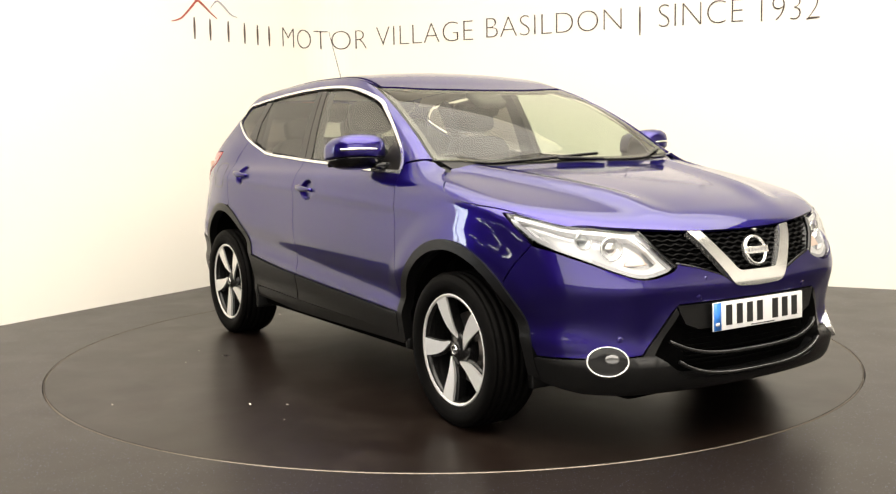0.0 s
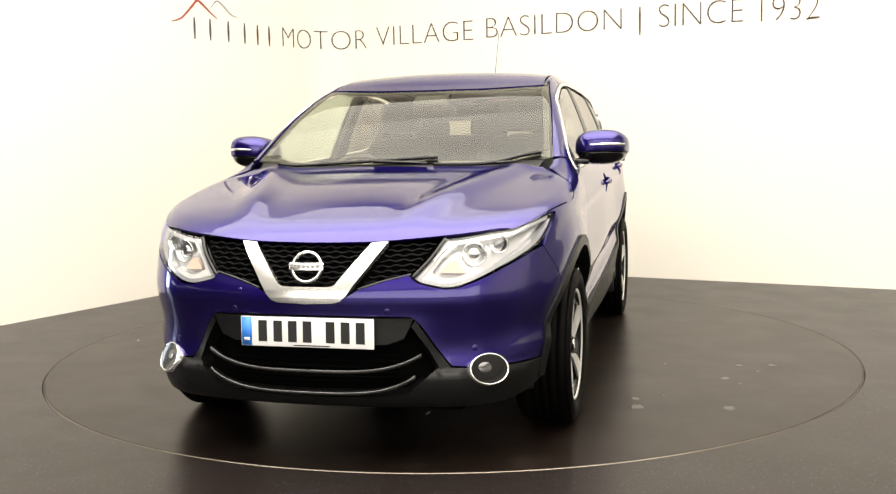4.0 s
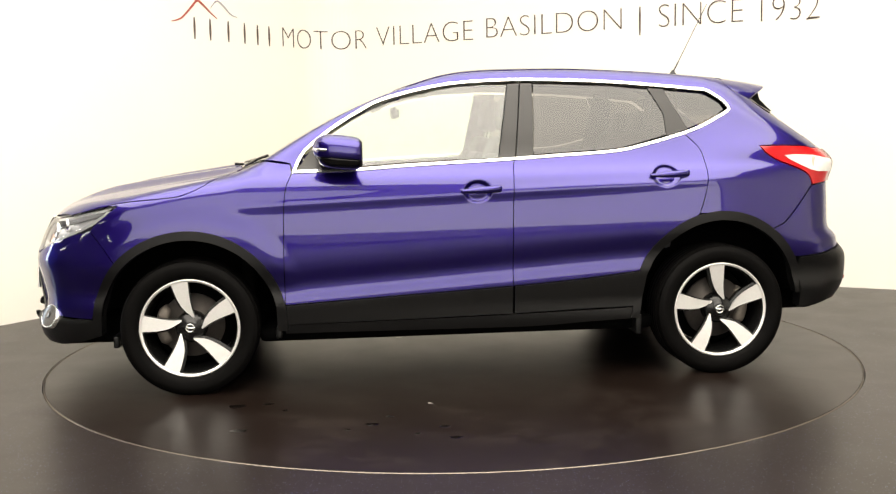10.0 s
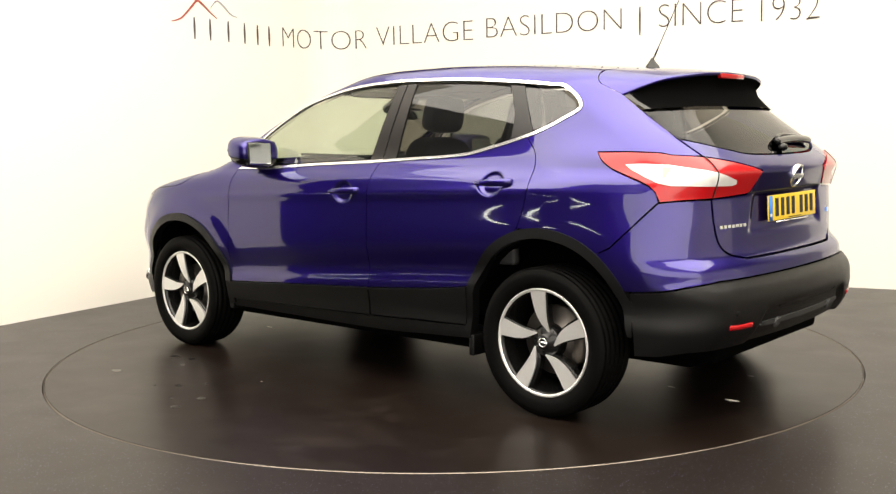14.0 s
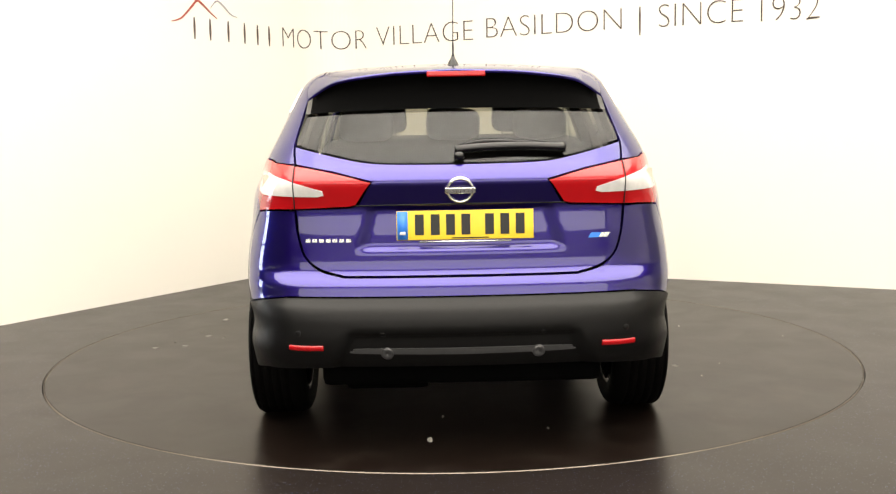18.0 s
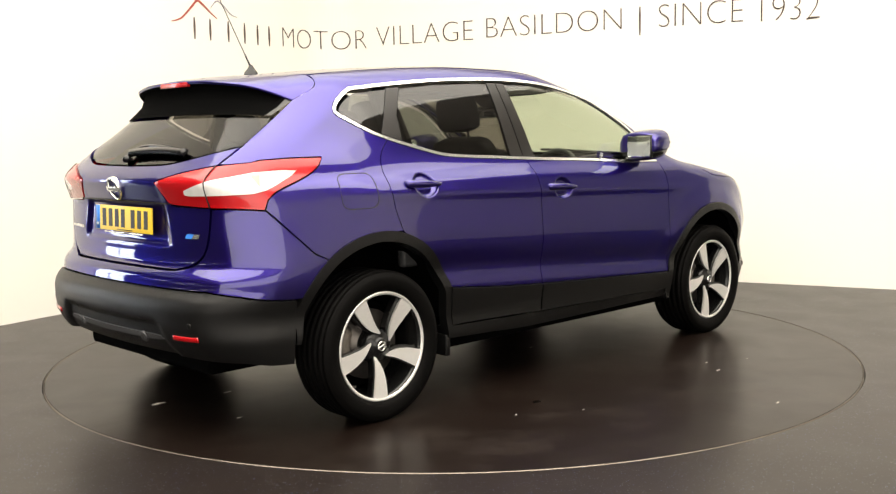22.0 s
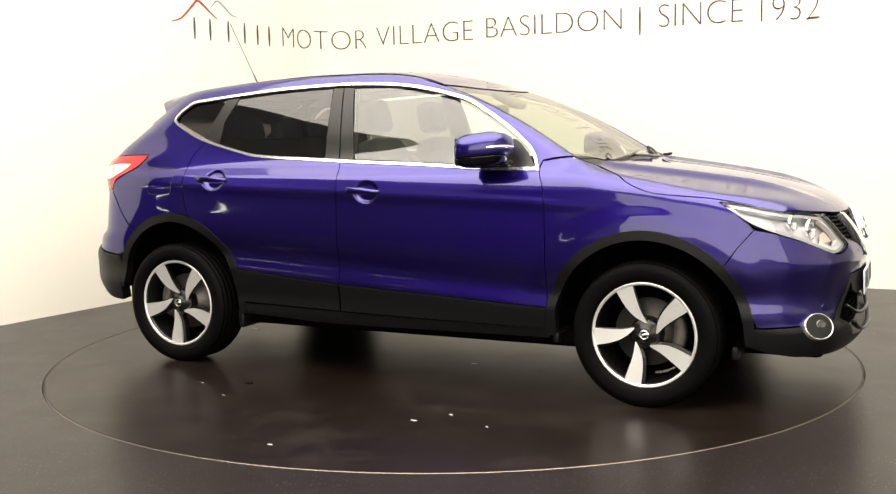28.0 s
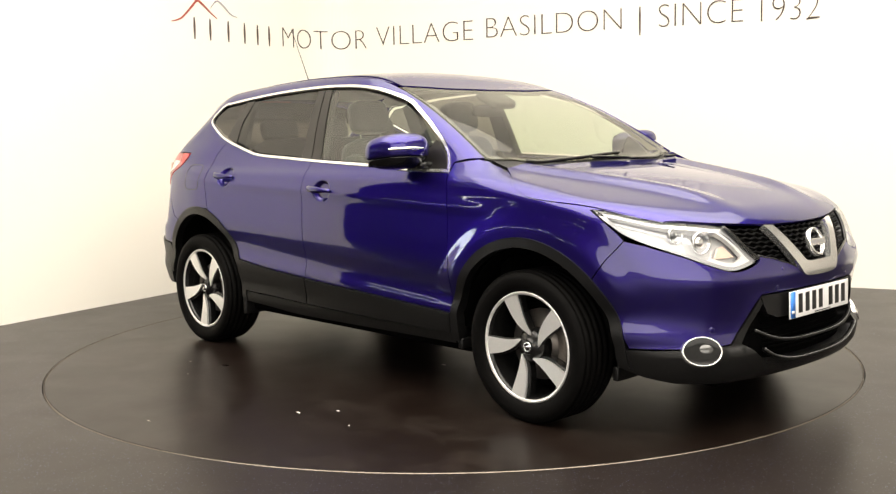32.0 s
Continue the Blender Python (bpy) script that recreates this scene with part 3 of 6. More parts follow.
def both(p):
    """A run of points that ends on the centre line, carried on to the other side."""
    return np.concatenate([p, flip(p)[1:]])


def resample(loop, step):
    q = np.concatenate([loop, loop[:1]])
    out = []
    for a, b in zip(q, q[1:]):
        n = max(1, int(round(np.linalg.norm(b - a) / step)))
        out += [a + (b - a) * k / n for k in range(n)]
    return np.array(out)


def clean(uv, eps=0.0015):
    keep = [0]
    for k in range(1, len(uv)):
        if np.linalg.norm(uv[k] - uv[keep[-1]]) > eps:
            keep.append(k)
    if np.linalg.norm(uv[keep[-1]] - uv[keep[0]]) < eps:
        keep.pop()
    return uv[keep]


def inset(uv, d):
    a, b = np.roll(uv, 1, 0), np.roll(uv, -1, 0)
    area2 = np.sum(a[:, 0] * uv[:, 1] - uv[:, 0] * a[:, 1])
    e1, e2 = uv - a, b - uv
    n1 = np.stack([-e1[:, 1], e1[:, 0]], -1) / np.maximum(np.linalg.norm(e1, axis=1), 1e-9)[:, None]
    n2 = np.stack([-e2[:, 1], e2[:, 0]], -1) / np.maximum(np.linalg.norm(e2, axis=1), 1e-9)[:, None]
    n = n1 + n2
    ln = np.maximum(np.linalg.norm(n, axis=1), 0.5)[:, None]
    return uv + n / ln * d * (1 if area2 > 0 else -1)


def inside(poly, q):
    x, y = q[:, 0][:, None], q[:, 1][:, None]
    ax, ay = poly[:, 0][None], poly[:, 1][None]
    bx, by = np.roll(poly[:, 0], -1)[None], np.roll(poly[:, 1], -1)[None]
    cross = ((ay > y) != (by > y)) & (x < (bx - ax) * (y - ay) / np.where(by == ay, 1e-12, by - ay) + ax)
    return cross.sum(1) % 2 == 1


def edge_distance(poly, q):
    a, b = poly[None], np.roll(poly, -1, 0)[None]
    d = b - a
    t = np.clip(((q[:, None] - a) * d).sum(-1) / np.maximum((d * d).sum(-1), 1e-12), 0, 1)
    return np.linalg.norm(q[:, None] - a - t[..., None] * d, axis=-1).min(1)


def flat_mesh(chart, loops, gap, step, dense=()):
    """Fill a closed run of points on the form (with holes after the first) with triangles in the chart's plane."""
    polys = []
    for k, loop in enumerate(loops):
        uv = clean(resample(chart.uv(loop), step * 0.6))
        polys.append(clean(inset(uv, gap if k == 0 else -gap)))
    lo, hi = polys[0].min(0), polys[0].max(0)
    gx, gy = np.meshgrid(np.arange(lo[0], hi[0], step), np.arange(lo[1], hi[1], step * 0.87))
    gx[1::2] += step / 2
    q = np.stack([gx.ravel(), gy.ravel()], -1)
    for u, v, r, st in dense:
        q = q[np.hypot(q[:, 0] - u, q[:, 1] - v) > r]
        mx, my = np.meshgrid(np.arange(u - r, u + r, st), np.arange(v - r, v + r, st))
        mm = np.stack([mx.ravel(), my.ravel()], -1)
        q = np.concatenate([q, mm[np.hypot(mm[:, 0] - u, mm[:, 1] - v) < r]])
    ok = inside(polys[0], q) & (edge_distance(polys[0], q) > step * 0.4)
    for h in polys[1:]:
        ok &= ~inside(h, q) & (edge_distance(h, q) > step * 0.4)
    q = q[ok]
    pts, edges, rims = [], [], []
    for poly in polys:
        s = len(pts)
        pts += [Vector(p) for p in poly]
        idx = list(range(s, len(pts)))
        rims.append(idx)
        edges += list(zip(idx, idx[1:] + idx[:1]))
    pts += [Vector(p) for p in q]
    vs, _, faces, orig, _, _ = delaunay_2d_cdt(pts, edges, [], 0, 1e-6)
    uv = np.array([tuple(v) for v in vs])
    tri = np.array([f for f in faces if len(f) == 3])
    cen = uv[tri].mean(1)
    keep = inside(polys[0], cen)
    for h in polys[1:]:
        keep &= ~inside(h, cen)
    back = {}
    for new_i, olds in enumerate(orig):
        for o in olds:
            back[o] = new_i
    return uv, tri[keep], [[back[i] for i in r if i in back] for r in rims]


def patch(name, chart, loops, material, parent, label="", gap=0.002, step=0.03, lift=0.0, depth=0.014, mirror=False, rim=True, parent2=None, dense=()):
    """A panel cut from the form along the loops, lifted off it by lift, with its edges turned in by depth."""
    if isinstance(loops, np.ndarray):
        loops = [loops]
    uv, tri, rims = flat_mesh(chart, loops, gap, step, dense)
    p = chart.drop(uv)
    n = grad(p)
    q = p + n * lift
    verts, norms, faces = [q], [n], [tri]
    base = len(q)
    # orientation
    a, b, c = q[tri[:, 0]], q[tri[:, 1]], q[tri[:, 2]]
    fn = np.cross(b - a, c - a)
    if (fn * n[tri[:, 0]]).sum() < 0:
        faces = [tri[:, ::-1]]
    if rim:
        mid = np.zeros_like(q)
        for k in range(3):
            np.add.at(mid, tri[:, k], (a + b + c) / 3 - q[tri[:, k]])
        for r in rims:
            r = np.array(r)
            out = np.cross(np.roll(q[r], -1, 0) - np.roll(q[r], 1, 0), n[r])
            out /= np.maximum(np.linalg.norm(out, axis=1, keepdims=True), 1e-9)
            out *= -np.sign((out * mid[r]).sum(1, keepdims=True) + 1e-12)
            k = len(r)
            verts += [q[r], q[r] - n[r] * depth]
            norms += [out, out]
            i0 = base + np.arange(k)
            i1 = i0 + k
            j0, j1 = np.roll(i0, -1), np.roll(i1, -1)
            f1 = np.stack([i0, j0, j1], -1)
            f2 = np.stack([i0, j1, i1], -1)
            fn = np.cross(np.roll(q[r], -1, 0) - q[r], -n[r] * depth)
            if (fn * out).sum() < 0:
                f1, f2 = f1[:, ::-1], f2[:, ::-1]
            faces += [f1, f2]
            base += 2 * k
    v, nn, f = np.concatenate(verts), np.concatenate(norms), np.concatenate(faces)
    obs = [raw(name, v, nn, f, material, parent, label)]
    if mirror:
        s = np.array([1, -1, 1])
        obs.append(raw(name, v * s, nn * s, f[:, ::-1], material, parent2 or parent, label))
    return obs


def raw(name, v, n, f, material, parent, label=""):
    me = bpy.data.meshes.new(name)
    me.from_pydata(v.tolist(), [], f.tolist())
    me.update()
    for p in me.polygons:
        p.use_smooth = True
    me.normals_split_custom_set_from_vertices(n.tolist())
    me.materials.append(material)
    ob = new(name, me)
    ob.parent = parent
    if label:
        ob["label"] = label
    return ob


# ---- the car ----
car = new("car")
tagged(car, "purple-blue metallic five-door crossover car with black lower cladding", "car")
AXLE, HUB_Z = 1.323, 0.335


def arc(cx, cz, rx, rz, a0, a1, n=28):
    return [(cx + rx * math.cos(radians(a0 + (a1 - a0) * k / n)), cz + rz * math.sin(radians(a0 + (a1 - a0) * k / n))) for k in range(n + 1)]


def sides(pts):
    """Straight run of side points, no rounding."""
    return SIDE.drop(np.array(pts, float))


# shared seams, as points on the form
HOOD_SEAM = np.concatenate([on_side((1.90, 0.882), (1.637, 0.939), (1.43, 0.957), (1.351, 0.966), (1.279, 0.992), (1.232, 1.015)), on_top((1.19, 0.815), (1.13, 0.760), (1.07, 0.714))])
DOOR_F = on_side((0.815, 1.066), (0.825, 1.04), (0.844, 0.992), (0.855, 0.895), (0.862, 0.655), (0.864, 0.43))
DOOR_B = on_side((-0.29, 1.118), (-0.273, 1.053), (-0.262, 0.80), (-0.260, 0.482))
DOOR_R = on_side((-1.165, 1.222), (-1.237, 1.144), (-1.254, 1.038), (-1.239, 0.926), (-1.206, 0.826))
BELT = on_side((0.814, 1.064), (0.494, 1.070), (0.209, 1.086), (-0.218, 1.103), (-0.503, 1.118), (-0.787, 1.134), (-0.929, 1.158), (-1.213, 1.234), (-1.397, 1.318), n=30)
CHROME_TOP = on_side((-1.397, 1.318), (-1.425, 1.345), (-1.40, 1.39), (-1.315, 1.447), (-1.238, 1.458), (-1.093, 1.474), (-0.805, 1.499), (-0.516, 1.513), (-0.228, 1.515),
                     (0.06, 1.494), (0.35, 1.428), (0.496, 1.359), (0.643, 1.267), (0.762, 1.168), (0.814, 1.064))
SILL_TOP = on_side((0.862, 0.427), (0.4, 0.452), (-0.26, 0.486), (-0.60, 0.510), (-0.905, 0.542), n=40)
A_LINE = on_top((0.955, 0.735), (0.80, 0.712), (0.60, 0.682), (0.40, 0.648), (0.22, 0.615), (0.10, 0.60))
DITCH = on_top((0.10, 0.60), (-0.2, 0.592), (-0.8, 0.580), (-1.43, 0.560))
ARCH_F = sides(arc(AXLE, HUB_Z, 0.466, 0.466, 168.5, 6, 40))
ARCH_R = sides(arc(-AXLE, HUB_Z, 0.462, 0.496, 24, 156, 40))
JF = int(np.argmin(np.abs(ARCH_F[:, 0] - 1.665)))
JQ = int(np.argmin(np.abs(ARCH_R[:, 0] + 1.60)))
JD = int(np.argmin(np.abs(ARCH_R[:, 0] + 1.215)))
HEAD = np.concatenate([on_side((1.64, 0.934), (1.76, 0.914), (1.88, 0.886)), on_front((0.62, 0.874), (0.545, 0.862), (0.495, 0.858)), on_front((0.47, 0.83), (0.43, 0.765), (0.392, 0.722)),
                       on_front((0.42, 0.706), (0.50, 0.688), (0.56, 0.692), (0.64, 0.722), (0.70, 0.752)), on_side((1.86, 0.795), (1.78, 0.83), (1.70, 0.885))])
TAILLAMP = np.concatenate([on_side((-1.556, 1.152), (-1.70, 1.152), (-1.82, 1.146)), on_back((0.72, 1.138), (0.62, 1.124), (0.48, 1.098), (0.335, 1.062)),
                           on_back((0.36, 1.03), (0.395, 0.978)), on_back((0.42, 0.972), (0.62, 0.963), (0.70, 0.961)), on_side((-1.90, 0.957), (-1.842, 0.951)),
                           on_side((-1.825, 0.992), (-1.80, 1.016)), on_side((-1.76, 1.036), (-1.637, 1.084), (-1.58, 1.122))])


def body_panels():
    # bonnet
    nose_edge = on_front((0.62, 0.878), (0.49, 0.866), (0.25, 0.848), (0.0, 0.843))
    cowl = on_top((1.064, 0.708), (1.078, 0.5), (1.088, 0.25), (1.093, 0.0))
    left = np.concatenate([cowl[::-1], HOOD_SEAM[::-1], nose_edge])
    loop = np.concatenate([left, flip(left)[1:-1]])
    patch("bonnet", TOP, loop, PAINT, car, "broad sculpted metallic blue bonnet")
    # front wings
    fender = np.concatenate([HOOD_SEAM, on_top((1.052, 0.712), (0.985, 0.728)), sides([(0.945, 1.125), (0.822, 1.108)]), DOOR_F, ARCH_F[:JF + 1],
                             sides([(1.72, 0.73), (1.785, 0.808)]), on_side((1.76, 0.835), (1.70, 0.885), (1.64, 0.928)), sides([(1.70, 0.925), (1.80, 0.905)])])
    patch("front_wing", SIDE, fender, PAINT, car, mirror=True, step=0.018)
    # doors
    k1 = np.argmin(np.abs(BELT[:, 0] + 0.29))
    s1 = np.argmin(np.abs(SILL_TOP[:, 0] + 0.26))
    patch("front_door", SIDE, np.concatenate([DOOR_F[::-1], BELT[1:k1], DOOR_B, SILL_TOP[:s1][::-1]]), PAINT, car, mirror=True, step=0.013, dense=[(*HANDLES[0], 0.095, 0.005)])
    k2 = np.argmin(np.abs(BELT[:, 0] + 1.165))
    arch_front = ARCH_R[(ARCH_R[:, 0] > -1.2) & (ARCH_R[:, 2] > 0.545)]
    patch("rear_door", SIDE, np.concatenate([DOOR_B[::-1], BELT[k1 + 1:k2], DOOR_R, arch_front[::-1], SILL_TOP[s1 + 1:][::-1]]), PAINT, car, mirror=True, step=0.013, dense=[(*HANDLES[1], 0.095, 0.005)])
    # body side: screen pillar, roof rail and rear quarter in one
    k3 = np.argmin(np.abs(BELT[:, 0] + 1.185))
    lamp_top = np.concatenate([on_back((0.66, 1.134), (0.72, 1.140)), on_side((-1.82, 1.149), (-1.70, 1.155), (-1.553, 1.156))])
    lamp_low = on_side((-1.58, 1.119), (-1.637, 1.081), (-1.76, 1.032), (-1.80, 1.012), (-1.825, 0.989), (-1.838, 0.951))
    quarter = np.concatenate([A_LINE, DITCH[1:], sides([(-1.434, 1.488), (-1.442, 1.470), (-1.46, 1.450), (-1.50, 1.430), (-1.53, 1.415)]), on_back((0.617, 1.397), (0.632, 1.30), (0.646, 1.204)), on_back((0.641, 1.165), (0.634, 1.135)), lamp_top, lamp_low,
                              sides([(-1.74, 0.845), (-1.66, 0.765)]), ARCH_R[JQ:JD:-1], DOOR_R[::-1], BELT[k3:], CHROME_TOP[1:-1], sides([(0.822, 1.112), (0.942, 1.128)])])
    patch("body_side", POLAR, quarter, PAINT, car, mirror=True, step=0.02)
    # roof
    left = np.concatenate([on_top((0.30, 0.0), (0.285, 0.3), (0.245, 0.5), (0.225, 0.585)), on_top((0.10, 0.578), (-0.2, 0.572), (-0.8, 0.560), (-1.43, 0.540)),
                           on_top((-1.46, 0.40), (-1.47, 0.2), (-1.47, 0.0))])
    patch("roof", TOP, np.concatenate([left, flip(left)[1:-1]]), PAINT, car, step=0.04)
    ditch = np.concatenate([DITCH, on_top((-1.43, 0.543), (-0.8, 0.563), (-0.2, 0.575), (0.10, 0.583), (0.225, 0.59))])
    patch("roof_moulding", TOP, ditch, PAINT, car, "slim body-coloured roof ditch moulding", mirror=True, lift=-0.002)
    # windscreen
    left = np.concatenate([on_top((1.055, 0.0), (1.05, 0.25), (1.035, 0.5), (0.97, 0.715)), A_LINE[:25] * 1.0, on_top((0.245, 0.5), (0.285, 0.3), (0.30, 0.0))])
    loop = np.concatenate([left, flip(left)[1:-1]])
    patch("windscreen", TOP, loop, SCREEN, car, "clear laminated windscreen", gap=0.012, lift=-0.004, depth=0.006)
    inner = TOP.drop(inset(clean(resample(TOP.uv(loop), 0.03)), 0.045))
    patch("windscreen_surround", TOP, [loop, inner], GLOSSBLACK, car, "black windscreen surround", gap=0.004, lift=-0.007, depth=0.004)
    # front bumper skin
    half = np.concatenate([on_front((0.0, 0.628), (0.12, 0.637)), on_front((0.15, 0.655), (0.207, 0.690)), on_front((0.28, 0.712), (0.376, 0.738)), on_front((0.39, 0.718), (0.42, 0.702), (0.50, 0.684), (0.56, 0.688), (0.64, 0.718), (0.70, 0.748)), on_side((1.86, 0.791), (1.785, 0.808)),
                           sides([(1.72, 0.73)]), ARCH_F[JF:][ARCH_F[JF:][:, 2] > 0.39], on_side((1.80, 0.378), (1.90, 0.380)),
                           on_front((0.72, 0.382), (0.60, 0.385), (0.52, 0.392)), on_front((0.47, 0.46), (0.42, 0.545), (0.385, 0.580)), on_front((0.2, 0.583), (0.0, 0.584))])
    patch("front_bumper", NOSE, np.concatenate([half[::-1], flip(half[::-1])[1:-1]]), PAINT, car, "colour-matched front bumper", step=0.028)
    # rear bumper skin
    half = np.concatenate([on_back((0.0, 0.702), (0.40, 0.702), (0.46, 0.706), (0.545, 0.728), (0.60, 0.78), (0.625, 0.86), (0.635, 0.955)), on_back((0.66, 0.956), (0.70, 0.957)),
                           on_side((-1.90, 0.953), (-1.838, 0.947)), sides([(-1.74, 0.842), (-1.66, 0.762)]), ARCH_R[JQ:][ARCH_R[JQ:][:, 2] > 0.585],
                           on_side((-1.76, 0.586), (-1.88, 0.598), (-1.96, 0.614)), on_back((0.66, 0.632), (0.4, 0.633), (0.0, 0.633))])
    patch("rear_bumper", TAIL, np.concatenate([half, flip(half)[1:-1]]), PAINT, car, "colour-matched upper rear bumper", step=0.018)
    # tailgate skin
    half = np.concatenate([on_back((0.0, 1.126), (0.30, 1.131), (0.45, 1.154), (0.641, 1.201)), on_back((0.637, 1.165), (0.629, 1.132)), on_back((0.48, 1.104), (0.33, 1.066)),
                           on_back((0.355, 1.03), (0.388, 0.974)), on_back((0.42, 0.966), (0.63, 0.959)), on_back((0.62, 0.86), (0.595, 0.78), (0.54, 0.733), (0.46, 0.711), (0.40, 0.707), (0.0, 0.707))])
    patch("tailgate", TAIL, np.concatenate([half, flip(half)[1:-1]]), PAINT, car, "metallic blue tailgate with a recessed plate area", step=0.014)


def glazing():
    inner = [on_side((0.775, 1.090), (0.494, 1.092), (0.209, 1.107), (-0.205, 1.122)), on_side((-0.275, 1.490), (-0.10, 1.487), (0.06, 1.470), (0.34, 1.405), (0.485, 1.338), (0.625, 1.25), (0.735, 1.158), (0.775, 1.090))]
    front = np.concatenate(inner)
    patch("front_side_window", SIDE, front, GLASS, car, "clear side window glass", mirror=True, lift=-0.006, depth=0.004)
    rear = np.concatenate([on_side((-0.385, 1.132), (-0.503, 1.139), (-0.787, 1.154), (-0.92, 1.178), (-1.075, 1.220)), sides([(-1.069, 1.33), (-1.003, 1.455)]),
                           on_side((-0.805, 1.475), (-0.516, 1.489), (-0.406, 1.491))])
    patch("rear_side_window", SIDE, rear, PRIVACY, car, "dark tinted rear side window", mirror=True, lift=-0.006, depth=0.004)
    quarter = np.concatenate([sides([(-1.083, 1.450), (-1.187, 1.252)]), on_side((-1.21, 1.255), (-1.37, 1.325)), on_side((-1.392, 1.345), (-1.375, 1.375), (-1.30, 1.422), (-1.238, 1.434), (-1.10, 1.448))])
    patch("quarter_window", SIDE, quarter, PRIVACY, car, "small dark tinted quarter window", mirror=True, lift=-0.006, depth=0.004)
    b1 = np.concatenate([sides([(-0.277, 1.492), (-0.206, 1.116)]), sides([(-0.29, 1.118), (-0.338, 1.494)])])
    b2 = np.concatenate([sides([(-0.342, 1.494), (-0.294, 1.118)]), sides([(-0.384, 1.126), (-0.404, 1.494)])])
    c1 = sides([(-1.003, 1.460), (-1.069, 1.33), (-1.075, 1.212), (-1.19, 1.246), (-1.085, 1.455)])
    tri = np.concatenate([on_side((0.79, 1.075), (0.56, 1.080)), on_side((0.60, 1.14), (0.66, 1.215), (0.735, 1.158), (0.79, 1.075))])
    for name, loop in (("door_pillar_trim", b1), ("door_pillar_trim", b2), ("door_pillar_trim", c1), ("mirror_sail", tri)):
        patch(name, SIDE, loop, PILLAR, car, "satin black window pillar trim", mirror=True, lift=-0.003, gap=0.0015, depth=0.01, step=0.04)
    half = np.concatenate([on_back((0.0, 1.132), (0.30, 1.137), (0.45, 1.160), (0.641, 1.208)), on_back((0.629, 1.30), (0.621, 1.35)), on_back((0.58, 1.366), (0.40, 1.372), (0.0, 1.374))])
    loop = np.concatenate([half, flip(half)[1:-1]])
    patch("rear_window", TAIL, loop, REARGLASS, car, "dark tinted heated rear window", lift=-0.004, depth=0.005)


def cladding():
    # wheel arch trims
    for nm, c, rx, rz, ix, iz, a0, a1 in (("front", AXLE, 0.468, 0.468, 0.425, 0.425, 168.5, 2), ("rear", -AXLE, 0.464, 0.498, 0.421, 0.453, 24, 156)):
        lo, hi = arc(c, HUB_Z, rx, rz, a0, a1, 44), arc(c, HUB_Z, ix, iz, a0, a1, 44)
        if nm == "front":
            lo, hi = [(0.862, 0.427), (0.852, 0.30)] [::-1] + lo + [(1.80, 0.297)], [(0.905, 0.30)] + hi + [(1.752, 0.297)]
        else:
            lo, hi = [(-0.865, 0.30)] + lo + [(-1.75, 0.575), (-1.752, 0.40)], [(-0.905, 0.30)] + hi + [(-1.732, 0.40)]
        patch("wheel_arch_trim", SIDE, sides(lo + hi[::-1]), PLASTIC, car, "dark grey plastic wheel arch trim", mirror=True, lift=0.010 if nm == "front" else 0.006, depth=0.05, gap=0.0, step=0.03)
    k = np.argmin(np.abs(SILL_TOP[:, 0] + 0.26))
    low1, low2 = on_side((-0.262, 0.345), (0.40, 0.335), (0.855, 0.33)), on_side((-0.885, 0.36), (-0.60, 0.355), (-0.262, 0.345))
    patch("door_cladding", SIDE, np.concatenate([SILL_TOP[:k - 1], sides([(-0.257, 0.4855), (-0.257, 0.345)]), low1[1:]]), PLASTIC, car, mirror=True, lift=0.012, depth=0.03)
    patch("door_cladding", SIDE, np.concatenate([sides([(-0.265, 0.345), (-0.265, 0.487)]), SILL_TOP[k + 2:], low2[:-1]]), PLASTIC, car, mirror=True, lift=0.012, depth=0.03)
    sill = np.concatenate([on_side((0.87, 0.328), (0.40, 0.331), (-0.262, 0.341), (-0.90, 0.356)), on_side((-0.90, 0.296), (-0.60, 0.283), (-0.34, 0.272), (0.3, 0.276), (0.87, 0.280))])
    patch("sill_cladding", SIDE, sill, PLASTIC, car, mirror=True, lift=0.0, depth=0.10)
    # front bumper cladding: a low U round the lower grille and a bar over it
    half = np.concatenate([on_front((0.0, 0.284), (0.33, 0.296), (0.40, 0.33), (0.475, 0.39)), on_front((0.44, 0.46), (0.385, 0.545)), on_front((0.40, 0.572), (0.42, 0.541)), on_front((0.47, 0.456), (0.52, 0.388)),
                           on_front((0.60, 0.381), (0.72, 0.378)), on_side((1.90, 0.376), (1.765, 0.374)), sides([(1.765, 0.290)]), on_side((1.85, 0.262), (1.93, 0.246)), on_front((0.70, 0.242), (0.5, 0.240), (0.0, 0.245))])
    patch("lower_bumper", NOSE, np.concatenate([half, flip(half)[1:-1]]), PLASTIC, car, "dark grey lower bumper cladding", lift=0.004, depth=0.06)
    half = on_front((0.0, 0.580), (0.395, 0.577)), on_front((0.383, 0.543), (0.36, 0.50)), on_front((0.30, 0.478), (0.0, 0.47))
    half = np.concatenate(half)
    patch("plate_bar", NOSE, np.concatenate([half, flip(half)[1:-1]]), PLASTIC, car, "dark grey plate bar over the lower grille", lift=0.001, depth=0.05)
    # rear bumper cladding
    half = np.concatenate([on_back((0.0, 0.629), (0.4, 0.629), (0.66, 0.628)), on_side((-1.96, 0.610), (-1.88, 0.594), (-1.745, 0.582)), sides([(-1.755, 0.32)]), on_side((-1.85, 0.325), (-1.95, 0.345)),
                           on_back((0.62, 0.355), (0.45, 0.362), (0.0, 0.362))])
